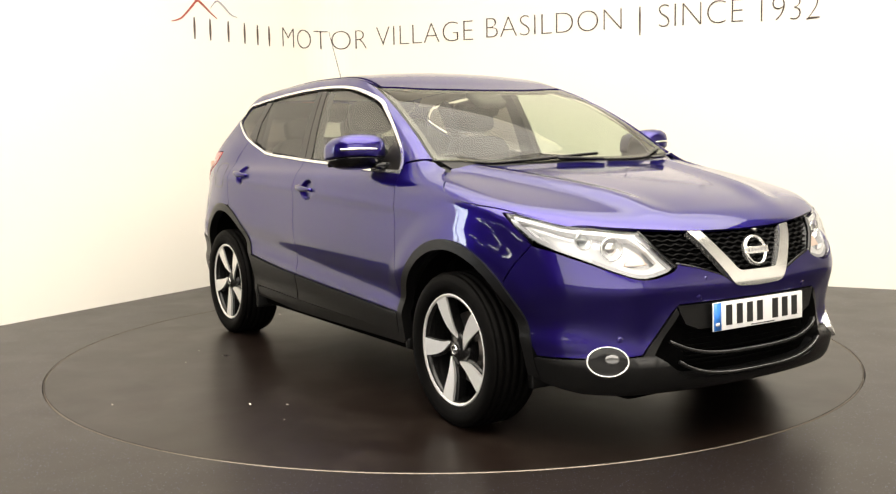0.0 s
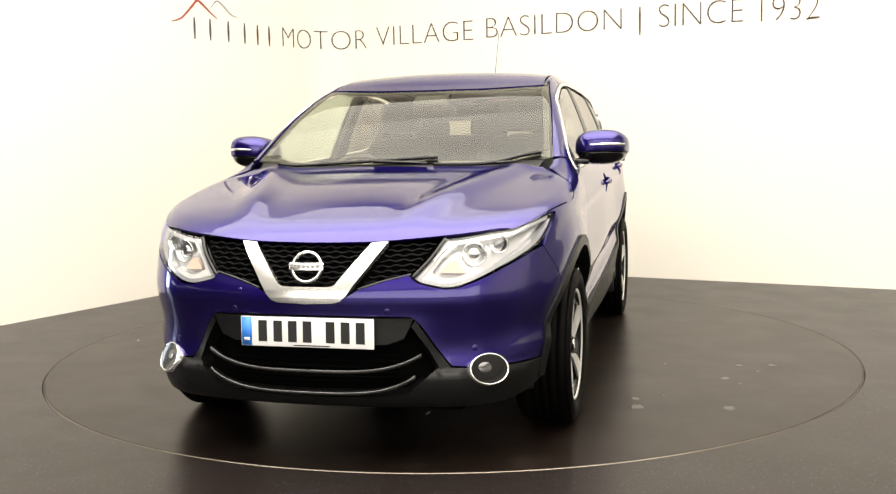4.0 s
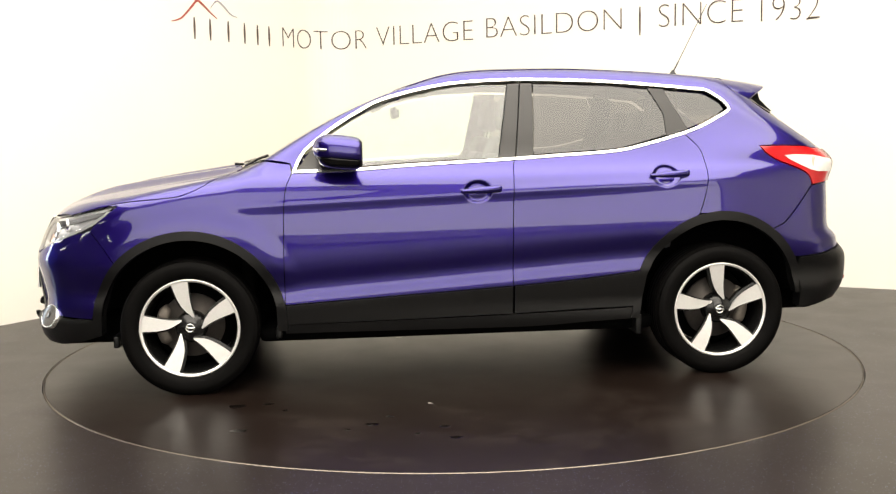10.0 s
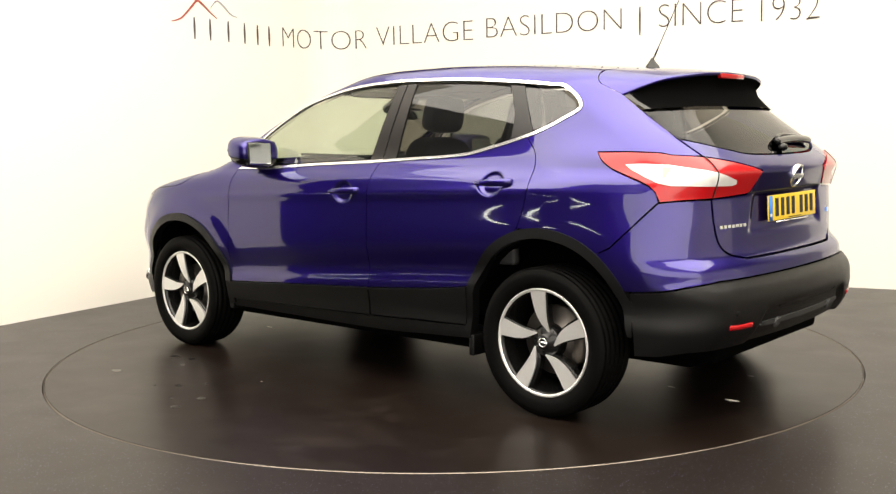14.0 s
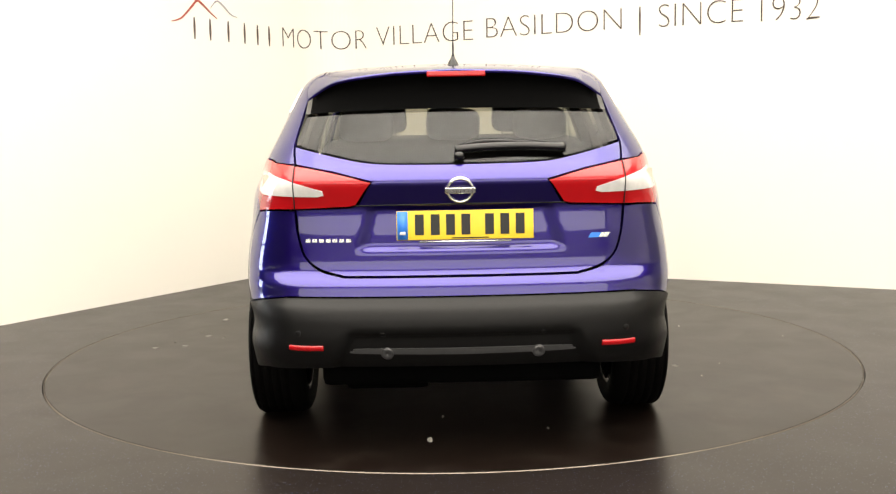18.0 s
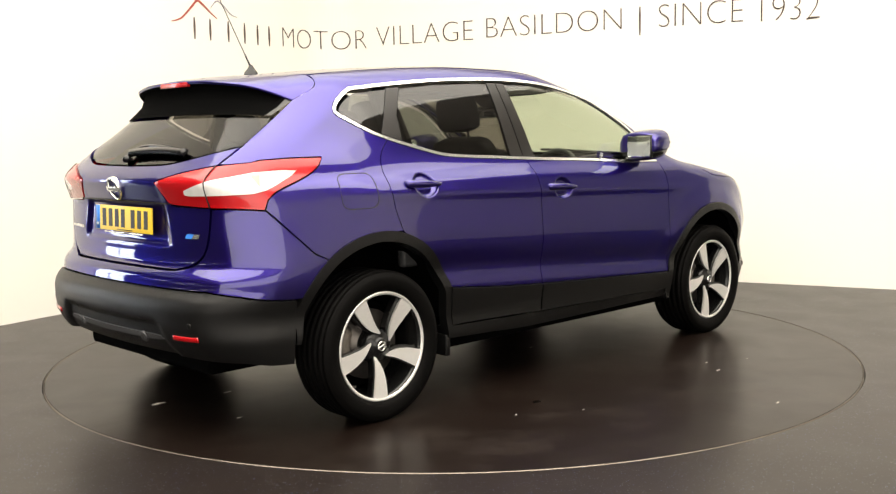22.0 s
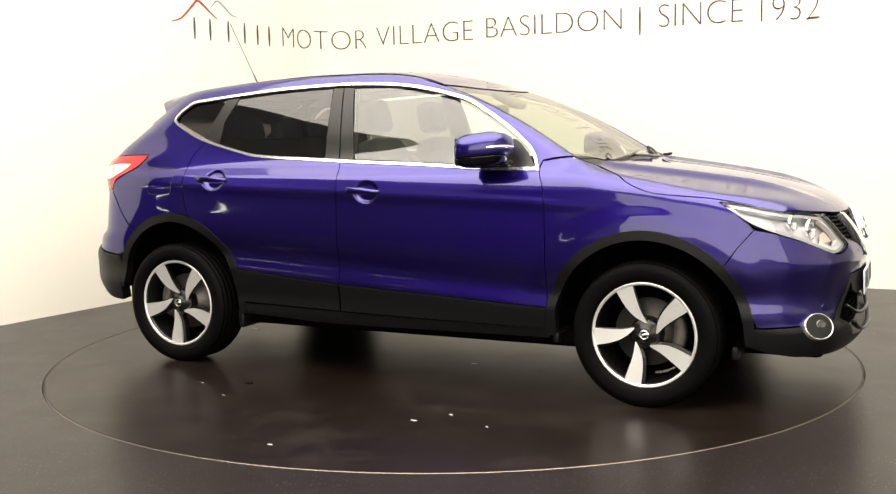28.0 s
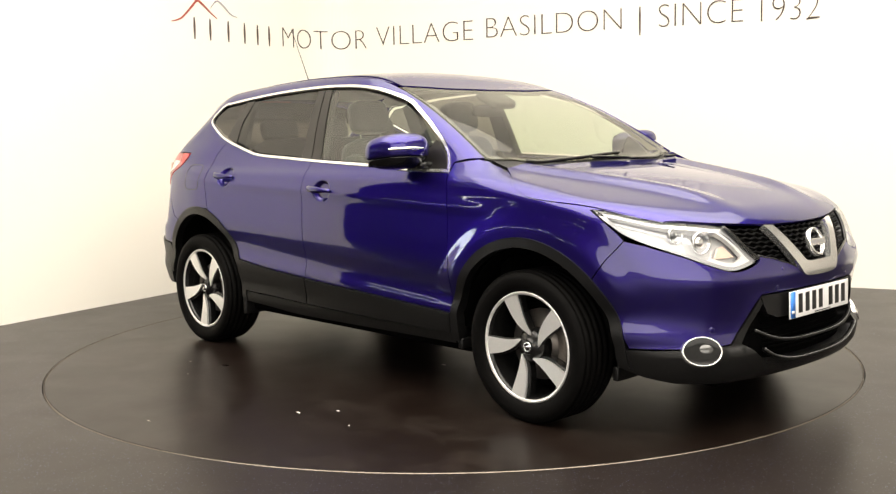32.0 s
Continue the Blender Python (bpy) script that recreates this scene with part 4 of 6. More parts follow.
    patch("lower_rear_bumper", TAIL, np.concatenate([half, flip(half)[1:-1]]), PLASTIC, car, "dark grey lower rear bumper cladding", lift=0.006, depth=0.06, step=0.02)


def hidden_shell():
    """Dark inner skin, wheel boxes and floor pan, in a black that includes their shade."""
    arch_f = sides(arc(AXLE, HUB_Z, 0.44, 0.44, 175, 5, 30))
    arch_r = sides(arc(-AXLE, HUB_Z, 0.44, 0.47, 5, 175, 30))
    loop = np.concatenate([sides([(1.78, 0.84), (1.5, 0.93), (1.2, 1.0), (0.95, 1.11), (0.80, 1.07)]), BELT[::6][1:], sides([(-1.45, 1.30), (-1.62, 1.22), (-1.80, 1.10), (-1.85, 0.93), (-1.80, 0.40)]),
                           arch_r[::-1], sides([(-0.86, 0.30), (0.86, 0.30)]), arch_f, sides([(1.78, 0.30)])])
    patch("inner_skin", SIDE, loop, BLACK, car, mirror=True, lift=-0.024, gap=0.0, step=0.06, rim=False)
    # added near-black sheet that stands in for the shade behind the grilles
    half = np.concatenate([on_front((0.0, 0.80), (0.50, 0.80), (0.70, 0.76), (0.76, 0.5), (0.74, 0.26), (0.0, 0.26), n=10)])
    patch("crash_beam", NOSE, np.concatenate([half, flip(half)[1:-1]]), BLACK, car, "near-black sheet standing in for the shade behind the grilles", lift=-0.085, gap=0, step=0.06, rim=False)
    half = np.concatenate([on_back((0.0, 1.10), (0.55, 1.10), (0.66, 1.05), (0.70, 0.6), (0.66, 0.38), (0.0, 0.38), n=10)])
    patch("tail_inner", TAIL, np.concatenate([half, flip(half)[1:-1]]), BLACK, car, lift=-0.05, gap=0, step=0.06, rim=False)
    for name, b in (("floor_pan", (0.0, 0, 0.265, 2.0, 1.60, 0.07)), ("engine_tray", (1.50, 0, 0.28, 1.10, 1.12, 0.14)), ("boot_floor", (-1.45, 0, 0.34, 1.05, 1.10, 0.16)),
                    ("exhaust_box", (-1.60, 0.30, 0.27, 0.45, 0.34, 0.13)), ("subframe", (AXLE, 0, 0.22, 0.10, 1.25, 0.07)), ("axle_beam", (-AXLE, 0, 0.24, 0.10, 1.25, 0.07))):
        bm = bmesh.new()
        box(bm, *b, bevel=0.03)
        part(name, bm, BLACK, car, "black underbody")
    for sx in (1, -1):
        for sy in (1, -1):
            bm = bmesh.new()
            rows = []
            for k in range(25):
                a = radians(8 + 164 * k / 24)
                r = 0.424 if sx > 0 else 0.424 + 0.024 * math.sin(a)
                rows.append([bm.verts.new((sx * AXLE + r * math.cos(a), sy * y, HUB_Z + r * math.sin(a))) for y in (0.838, 0.70, 0.56)] + [bm.verts.new((sx * AXLE, sy * 0.555, HUB_Z))])
            for a, b in zip(rows, rows[1:]):
                for i in range(3):
                    bm.faces.new((a[i], b[i], b[i + 1], a[i + 1]) if sy > 0 else (a[i + 1], b[i + 1], b[i], a[i]))
            bmesh.ops.remove_doubles(bm, verts=bm.verts, dist=1e-5)
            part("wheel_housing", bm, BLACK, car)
    for x, z, h in ((0.90, 0.285, 0.05), (-0.905, 0.265, 0.10), (1.70, 0.25, 0.06)):
        for sy in (1, -1):
            bm = bmesh.new()
            box(bm, x, sy * (0.76 if x < 1 else 0.66), z, 0.03, 0.20, h, bevel=0.008)
            part("mud_flap", bm, PLASTIC, car)


body_panels()
glazing()
cladding()
hidden_shell()


# ---- lamps, grille, trim and fittings ----
def frame_on(p, n, up=(0, 0, 1)):
    """A pose at p with its z axis along n and its y axis as near up as may be."""
    z = Vector(n).normalized()
    x = Vector(up).cross(z).normalized()
    y = z.cross(x)
    m = Matrix((x, y, z)).transposed().to_4x4()
    m.translation = Vector(p)
    return m


def front_frame(y, z, lift=0.0):
    p = on_front((y, z), (y, z))[:1]
    n = grad(p)[0]
    return frame_on(p[0] + n * lift, n)


def back_frame(y, z, lift=0.0):
    p = on_back((y, z), (y, z))[:1]
    n = grad(p)[0]
    return frame_on(p[0] + n * lift, n)


def bead(name, pts, w, h, material, parent, label="", lift=0.0, nrm=None):
    """A raised strip with sloped shoulders along points on the form."""
    pts = np.asarray(pts, float)
    n = grad(pts) if nrm is None else np.tile(nrm, (len(pts), 1)).astype(float)
    t = np.gradient(pts, axis=0)
    t /= np.maximum(np.linalg.norm(t, axis=1, keepdims=True), 1e-9)
    c = np.cross(t, n)
    bm = bmesh.new()
    rows = []
    for k in range(len(pts)):
        row = []
        for a, b in ((-0.5, -0.3), (-0.5, 0.5), (-0.32, 1.0), (0.32, 1.0), (0.5, 0.5), (0.5, -0.3)):
            row.append(bm.verts.new(pts[k] + c[k] * a * w + n[k] * (lift + b * h)))
        rows.append(row)
    for a, b in zip(rows, rows[1:]):
        for i in range(6):
            bm.faces.new((a[i], a[(i + 1) % 6], b[(i + 1) % 6], b[i]))
    bm.faces.new(rows[0][::-1])
    bm.faces.new(rows[-1])
    bmesh.ops.recalc_face_normals(bm, faces=bm.faces)
    return part(name, bm, material, parent, label)


def subthing(name, label=""):
    ob = new(name)
    ob.parent = car
    if label:
        ob["label"] = label
    return ob


def cup(parent, m, r, depth, name="reflector_bowl", material=None):
    bm = bmesh.new()
    rings = lathe(bm, [(r, 0.004), (r * 1.0, 0.0), (r * 0.93, -0.002), (r * 0.8, -depth * 0.4), (r * 0.5, -depth * 0.85), (r * 0.2, -depth)], 32, m)
    cap(bm, rings[-1])
    return part(name, bm, material or REFLECTOR, parent)


def ball(bm, m, r, flat=1.0, n=20):
    bmesh.ops.create_uvsphere(bm, u_segments=n, v_segments=n // 2, radius=r, matrix=m @ Matrix.Diagonal((1, 1, flat, 1)))


def headlamps():
    left, right = subthing("headlamp", "clear swept-back headlamp with silver reflectors"), subthing("headlamp", "clear swept-back headlamp with silver reflectors")
    kw = dict(mirror=True, parent2=right)
    uv = clean(resample(NOSE.uv(HEAD), 0.012))
    ring = NOSE.drop(inset(uv, 0.022))
    patch("housing", NOSE, HEAD, LAMPGREY, left, lift=-0.055, gap=0.006, step=0.03, depth=0.02, **kw)
    patch("bezel", NOSE, [HEAD, ring], BEZEL, left, lift=-0.016, gap=0.004, step=0.012, depth=0.035, **kw)
    glow = np.concatenate([on_front((0.415, 0.722), (0.50, 0.702), (0.56, 0.706), (0.625, 0.73)), on_front((0.60, 0.748), (0.55, 0.728), (0.50, 0.724)), on_front((0.46, 0.745), (0.50, 0.80), (0.545, 0.845)), on_front((0.515, 0.845), (0.46, 0.775))])
    patch("light_guide", NOSE, glow, WHITELENS, left, "frosted white boomerang light guide", lift=-0.018, gap=0.002, step=0.012, depth=0.02, **kw)
    amber = on_front((0.485, 0.745), (0.58, 0.742), (0.545, 0.785), (0.52, 0.79), n=1)
    patch("indicator_lens", NOSE, amber, AMBER, left, "pale amber indicator lens", lift=-0.03, gap=0.001, step=0.02, **kw)
    patch("lens", NOSE, HEAD, LENS, left, "clear headlamp lens", lift=-0.001, gap=0.003, step=0.025, depth=0.006, **kw)
    for lamp, s in ((left, 1), (right, -1)):
        for y, z, r, d in ((0.685, 0.828, 0.036, 0.03), (0.605, 0.795, 0.046, 0.04)):
            p = on_front((s * y, z), (s * y, z))[0]
            m = frame_on(p - Vector((0.042, s * 0.016, 0.0)), (1, s * 0.28, 0.02))
            cup(lamp, m, r, d)
            bm = bmesh.new()
            lathe(bm, [(r * 1.0, -0.004), (r * 1.02, 0.008), (r * 0.9, 0.010), (r * 0.86, -0.002)], 32, m)
            part("lamp_ring", bm, CHROME, lamp, "chrome projector ring")
            bm = bmesh.new()
            ball(bm, m @ Matrix.Translation((0, 0, -0.012)), r * 0.62, 0.6)
            part("projector_lens", bm, GLASSBALL if y > 0.65 else REFLECTOR, lamp, "dark glass projector lens" if y > 0.65 else "")


def grille():
    g = subthing("grille", "black mesh grille behind a broad chrome V")
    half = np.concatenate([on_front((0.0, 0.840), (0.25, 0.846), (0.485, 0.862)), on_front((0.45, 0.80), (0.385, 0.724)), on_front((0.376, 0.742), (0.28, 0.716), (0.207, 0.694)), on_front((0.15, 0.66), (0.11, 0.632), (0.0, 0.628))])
    # near-black sheet, the shade behind the slats put into its colour
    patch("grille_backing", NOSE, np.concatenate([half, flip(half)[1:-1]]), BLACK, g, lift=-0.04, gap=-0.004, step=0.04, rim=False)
    # frame round the mesh
    for s in (1, -1):
        edge = on_front((s * 0.492, 0.858), (s * 0.45, 0.79), (s * 0.388, 0.722))
        bead("grille_frame", edge, 0.016, 0.012, GLOSSBLACK, g, lift=-0.012)
        edge = on_front((s * 0.385, 0.735), (s * 0.28, 0.71), (s * 0.19, 0.682))
        bead("grille_frame", edge, 0.012, 0.010, GLOSSBLACK, g, lift=-0.010)
    # wavy slats in three fields
    for k in range(9):
        z = 0.690 + 0.0185 * k
        xi = 0.232 - (0.842 - z) * 0.62 - 0.012
        fields = [(-xi, xi)]
        lo = 0.30 - (0.842 - z) * 0.64
        hi = 0.478 - (0.862 - z) * 0.69
        if hi - lo > 0.03 and z > 0.70:
            fields += [(lo, hi), (-hi, -lo)]
        for a, b in fields:
            if b - a < 0.03:
                continue
            n = max(6, int((b - a) / 0.008))
            ys = np.linspace(a, b, n)
            zz = z + 0.0035 * np.sin(ys * 2 * math.pi / 0.052 + (k % 2) * math.pi) + 0.05 * ys * ys
            o = np.stack([np.full(n, 1.0), ys, zz], -1)
            pts = shoot(o, np.tile([1.0, 0, 0], (n, 1)))
            bead("grille_slat", pts, 0.0085, 0.010, MESH, g, lift=-0.024)
    # chrome V
    half = np.concatenate([on_front((0.0, 0.631), (0.10, 0.634), (0.135, 0.642)), on_front((0.155, 0.662), (0.288, 0.844)), on_front((0.228, 0.840), (0.125, 0.715)), on_front((0.11, 0.697), (0.085, 0.689), (0.0, 0.688))])
    patch("chrome_v", NOSE, np.concatenate([half, flip(half)[1:-1]]), BRIGHT, g, "broad bright chrome V bar", lift=0.010, gap=0.0, step=0.018, depth=0.03)
    emblem("emblem", g, frame_on((2.172, 0, 0.762), (1, 0, 0.30)), 0.062)


def emblem(name, parent, m, r):
    e = bmesh.new()
    lathe(e, [(r * 0.80, 0.0), (r * 0.82, 0.008), (r * 0.88, 0.011), (r * 0.97, 0.008), (r, 0.0), (r * 0.97, -0.012)], 48, m)
    box(e, 0, 0, 0.006, r * 2.16, r * 0.46, 0.010, m, bevel=0.003)
    part(name, e, BRIGHT, parent, "round bright chrome maker's emblem, ring and bar")
    e = bmesh.new()
    for k in range(6):
        box(e, r * (-0.72 + 0.288 * k), 0, 0.0115, r * 0.17, r * 0.20, 0.0012, m)
    part("emblem_bars", e, STEEL, parent, smooth=False)


def plate(name, m, face, label):
    """Number plate lying in the pose m (x along it, y up it), its characters as plain bars."""
    pl = subthing(name, label)
    bm = bmesh.new()
    box(bm, 0, 0, 0, 0.52, 0.111, 0.006, m, bevel=0.002)
    part("plate_base", bm, face, pl)
    bm = bmesh.new()
    box(bm, -0.237, 0, 0.0036, 0.040, 0.107, 0.0012, m)
    part("blue_band", bm, PLATEB, pl, "blue end band")
    bm = bmesh.new()
    box(bm, -0.237, -0.03, 0.0046, 0.022, 0.012, 0.0008, m)
    part("band_mark", bm, PLATEW, pl)
    bm = bmesh.new()
    box(bm, 0.02, -0.049, 0.0036, 0.14, 0.004, 0.0008, m)
    part("maker_bar", bm, INK, pl)
    for k, x in enumerate((-0.173, -0.113, -0.055, 0.003, 0.093, 0.151, 0.209)):
        bm = bmesh.new()
        box(bm, x, 0.002, 0.0036, 0.034, 0.079, 0.0012, m)
        part("character_bar", bm, INK, pl, smooth=False)
    return pl


def lower_front():
    g = subthing("lower_grille", "black lower air intake with two slim blades")
    half = np.concatenate([on_front((0.0, 0.475), (0.30, 0.482), (0.37, 0.52)), on_front((0.43, 0.46), (0.47, 0.392)), on_front((0.40, 0.335), (0.33, 0.30), (0.0, 0.288))])
    # near-black sheet in place of the shaded depth behind the blades
    patch("intake_backing", NOSE, np.concatenate([half, flip(half)[1:-1]]), BLACK, g, lift=-0.06, gap=-0.01, step=0.05, rim=False)
    for z, w, lift in ((0.376, 0.42, -0.012), (0.300, 0.40, 0.004)):
        ys = np.linspace(-w, w, 50)
        zz = z + 0.062 * (np.abs(ys) / w) ** 4
        o = np.stack([np.full(50, 1.0), ys, zz], -1)
        bead("intake_blade", shoot(o, np.tile([1.0, 0, 0], (50, 1))), 0.013, 0.016, PLASTIC, g, lift=lift)
        bead("blade_edge", shoot(o + np.array([0, 0, 0.006]), np.tile([1.0, 0, 0], (50, 1))), 0.0022, 0.002, STEEL, g, "thin pale blade edge", lift=lift + 0.012)
    for k in range(7):
        z = 0.325 + 0.022 * k
        ys = np.linspace(-0.34, 0.34, 24)
        o = np.stack([np.full(24, 1.0), ys, np.full(24, z)], -1)
        bead("intake_slat", shoot(o, np.tile([1.0, 0, 0], (24, 1))), 0.006, 0.008, BLACK, g, lift=-0.055)
    plate("number_plate", frame_on((2.196, 0, 0.523), (1, 0, 0.03)), PLATEW, "white front number plate with a blue end band")
    for s in (1, -1):
        f = subthing("fog_lamp", "round fog lamp in a bright chrome ring")
        m = front_frame(s * 0.648, 0.372, 0.0)
        n = m.col[2].to_3d()
        m = frame_on(m.translation + n * 0.003, (n.x, n.y, n.z * 0.4)) @ Matrix.Diagonal((1.40, 1.02, 1, 1))
        bm = bmesh.new()
        lathe(bm, [(0.051, -0.02), (0.0525, 0.006), (0.055, 0.010), (0.0575, 0.008), (0.059, 0.0), (0.059, -0.02)], 40, m)
        part("chrome_ring", bm, BRIGHT, f, "bright chrome ring")
        bm = bmesh.new()
        r = lathe(bm, [(0.053, 0.007), (0.046, 0.006), (0.030, 0.005), (0.01, 0.005)], 32, m)
        cap(bm, r[-1])
        part("lamp_recess", bm, GLOSSBLACK, f)
        bm = bmesh.new()
        ball(bm, m @ Matrix.Translation((-s * 0.012, 0.008, 0.003)), 0.021, 0.3)
        part("lamp_lens", bm, SMOKED, f, "small smoked fog lamp lens")
        for y, z in ((0.60, 0.455), (0.30, 0.60)):
            bm = bmesh.new()
            q = front_frame(s * y, z, 0.0)
            r = lathe(bm, [(0.0115, -0.002), (0.0115, 0.0004), (0.010, 0.0010), (0.002, 0.0012)], 20, q)
            part("parking_sensor", bm, PAINT, car)
    bm = bmesh.new()
    q = front_frame(-0.27, 0.675, 0.0)
    lathe(bm, [(0.007, -0.001), (0.0065, 0.001), (0.001, 0.001)], 14, q)
    part("tow_cover", bm, PAINT, car)


def tail_lamps():
    left, right = subthing("tail_lamp", "red and white wrap-around tail lamp"), subthing("tail_lamp", "red and white wrap-around tail lamp")
    kw = dict(mirror=True, parent2=right)
    patch("red_lens", TAIL, TAILLAMP, REDLENS, left, gap=0.0015, step=0.02, lift=0.003, depth=0.03, **kw)
    white = np.concatenate([on_side((-1.685, 1.103), (-1.76, 1.106), (-1.86, 1.100)), on_back((0.70, 1.084), (0.62, 1.063), (0.52, 1.034)), on_back((0.515, 1.016), (0.54, 1.010)), on_back((0.60, 1.011), (0.70, 1.013)),
                            on_side((-1.88, 1.015), (-1.83, 1.026)), on_side((-1.77, 1.052), (-1.71, 1.082))])
    patch("white_lens", TAIL, white, WHITELENS, left, "frosted white centre of the tail lamp", gap=0.001, step=0.018, lift=0.0055, depth=0.004, **kw)
    for lamp, s in ((left, 1), (right, -1)):
        seam = on_back((s * 0.632, 1.126), (s * 0.632, 0.963), n=12)
        bead("lamp_seam", seam, 0.004, 0.003, INK, lamp, lift=0.0055)
        p = on_side((-1.86, 1.065), (-1.86, 1.065))[0] * np.array([1, s, 1])
        bm = bmesh.new()
        box(bm, 0, 0, 0, 0.035, 0.055, 0.004, frame_on(p + np.array([0, s * 0.006, 0]), (-0.75, s * 0.65, 0.1)), bevel=0.001)
        part("bulb_cover", bm, AMBER, lamp)


def rear_fittings():
    emblem("rear_emblem", car, back_frame(0, 1.032, 0.004), 0.053)
    m = frame_on((-2.0575, -0.017, 0.897), (-1, 0, 0.04))
    plate("number_plate", m, PLATEY, "yellow rear number plate with a blue end band")
    bead("tailgate_lower_seam", on_back((0.40, 0.974), (0.2, 0.976), (0.0, 0.977), (-0.2, 0.976), (-0.40, 0.974)), 0.005, 0.0012, INK, car, lift=0.0002)
    bm = bmesh.new()
    box(bm, 0, -0.063, 0.0, 0.35, 0.006, 0.006, m)
    part("plate_frame", bm, BRIGHT, car)
    # model and eco badges
    b = subthing("model_badge", "small chrome model badge, plain bars")
    for k in range(7):
        bm = bmesh.new()
        box(bm, -0.08 + 0.0265 * k, 0, 0.0015, 0.019, 0.013, 0.002, back_frame(0.505 - 0.0, 0.842, 0.0))
        part("badge_bar", bm, BRIGHT, b, smooth=False)
    b = subthing("eco_badge", "small slanted blue and silver badge")
    m = back_frame(-0.535, 0.845, 0.001)
    for x, w, mm in ((-0.02, 0.04, PLATEB), (0.018, 0.036, BRIGHT)):
        bm = bmesh.new()
        vs = [bm.verts.new(m @ Vector(v)) for v in ((x - w / 2 - 0.006, -0.009, 0.003), (x + w / 2 - 0.006, -0.009, 0.003), (x + w / 2 + 0.006, 0.009, 0.003), (x - w / 2 + 0.006, 0.009, 0.003))]
        bm.faces.new(vs)
        r = bmesh.ops.extrude_face_region(bm, geom=bm.faces[:])
        for v in r["geom"]:
            if isinstance(v, bmesh.types.BMVert):
                v.co -= m.to_3x3() @ Vector((0, 0, 0.004))
        part("badge_field", bm, mm, b, smooth=False)
    # reflectors and skid plate
    for s in (1, -1):
        bead("rear_reflector", on_back((s * 0.655, 0.446), (s * 0.60, 0.444), (s * 0.525, 0.446)), 0.022, 0.007, REDLENS, car, "red bumper reflector", lift=0.004)
        bm = bmesh.new()
        q = back_frame(s * 0.30, 0.50, 0.006)
        lathe(bm, [(0.0115, -0.002), (0.0115, 0.0004), (0.010, 0.0010), (0.002, 0.0012)], 20, q)
        part("parking_sensor", bm, PLASTIC, car)
        bm = bmesh.new()
        q = back_frame(s * 0.62, 0.50, 0.006)
        lathe(bm, [(0.0115, -0.002), (0.0115, 0.0004), (0.010, 0.0010), (0.002, 0.0012)], 20, q)
        part("parking_sensor", bm, PLASTIC, car)
    half = on_back((0.0, 0.442), (0.37, 0.442), (0.41, 0.434), (0.39, 0.424), (0.0, 0.418))
    patch("skid_plate", TAIL, np.concatenate([half, flip(half)[1:-1]]), SKID, car, "dull grey skid plate", lift=0.012, gap=0, step=0.03, depth=0.02)
    for s in (1, -1):
        bm = bmesh.new()
        q = back_frame(s * 0.285, 0.424, 0.012)
        lathe(bm, [(0.024, -0.01), (0.024, 0.003), (0.02, 0.005), (0.008, 0.004), (0.002, 0.0)], 24, q)
        part("skid_boss", bm, SKID, car)
    # rear wiper
    w = subthing("rear_wiper", "black rear window wiper")
    p = on_back((0.0, 1.150), (0.0, 1.150))[0]
    bm = bmesh.new()
    ball(bm, Matrix.Translation(p + np.array([-0.012, 0, 0.006])), 0.022, 0.8)
    part("wiper_pivot", bm, GLOSSBLACK, w)
    arm = on_back((0.015, 1.170), (-0.10, 1.178), (-0.25, 1.180), (-0.41, 1.172))
    bead("wiper_arm", arm, 0.034, 0.016, GLOSSBLACK, w, lift=0.012)
    bead("wiper_blade", on_back((-0.02, 1.186), (-0.10, 1.198), (-0.25, 1.192), (-0.40, 1.176)), 0.018, 0.018, GLOSSBLACK, w, lift=0.006)


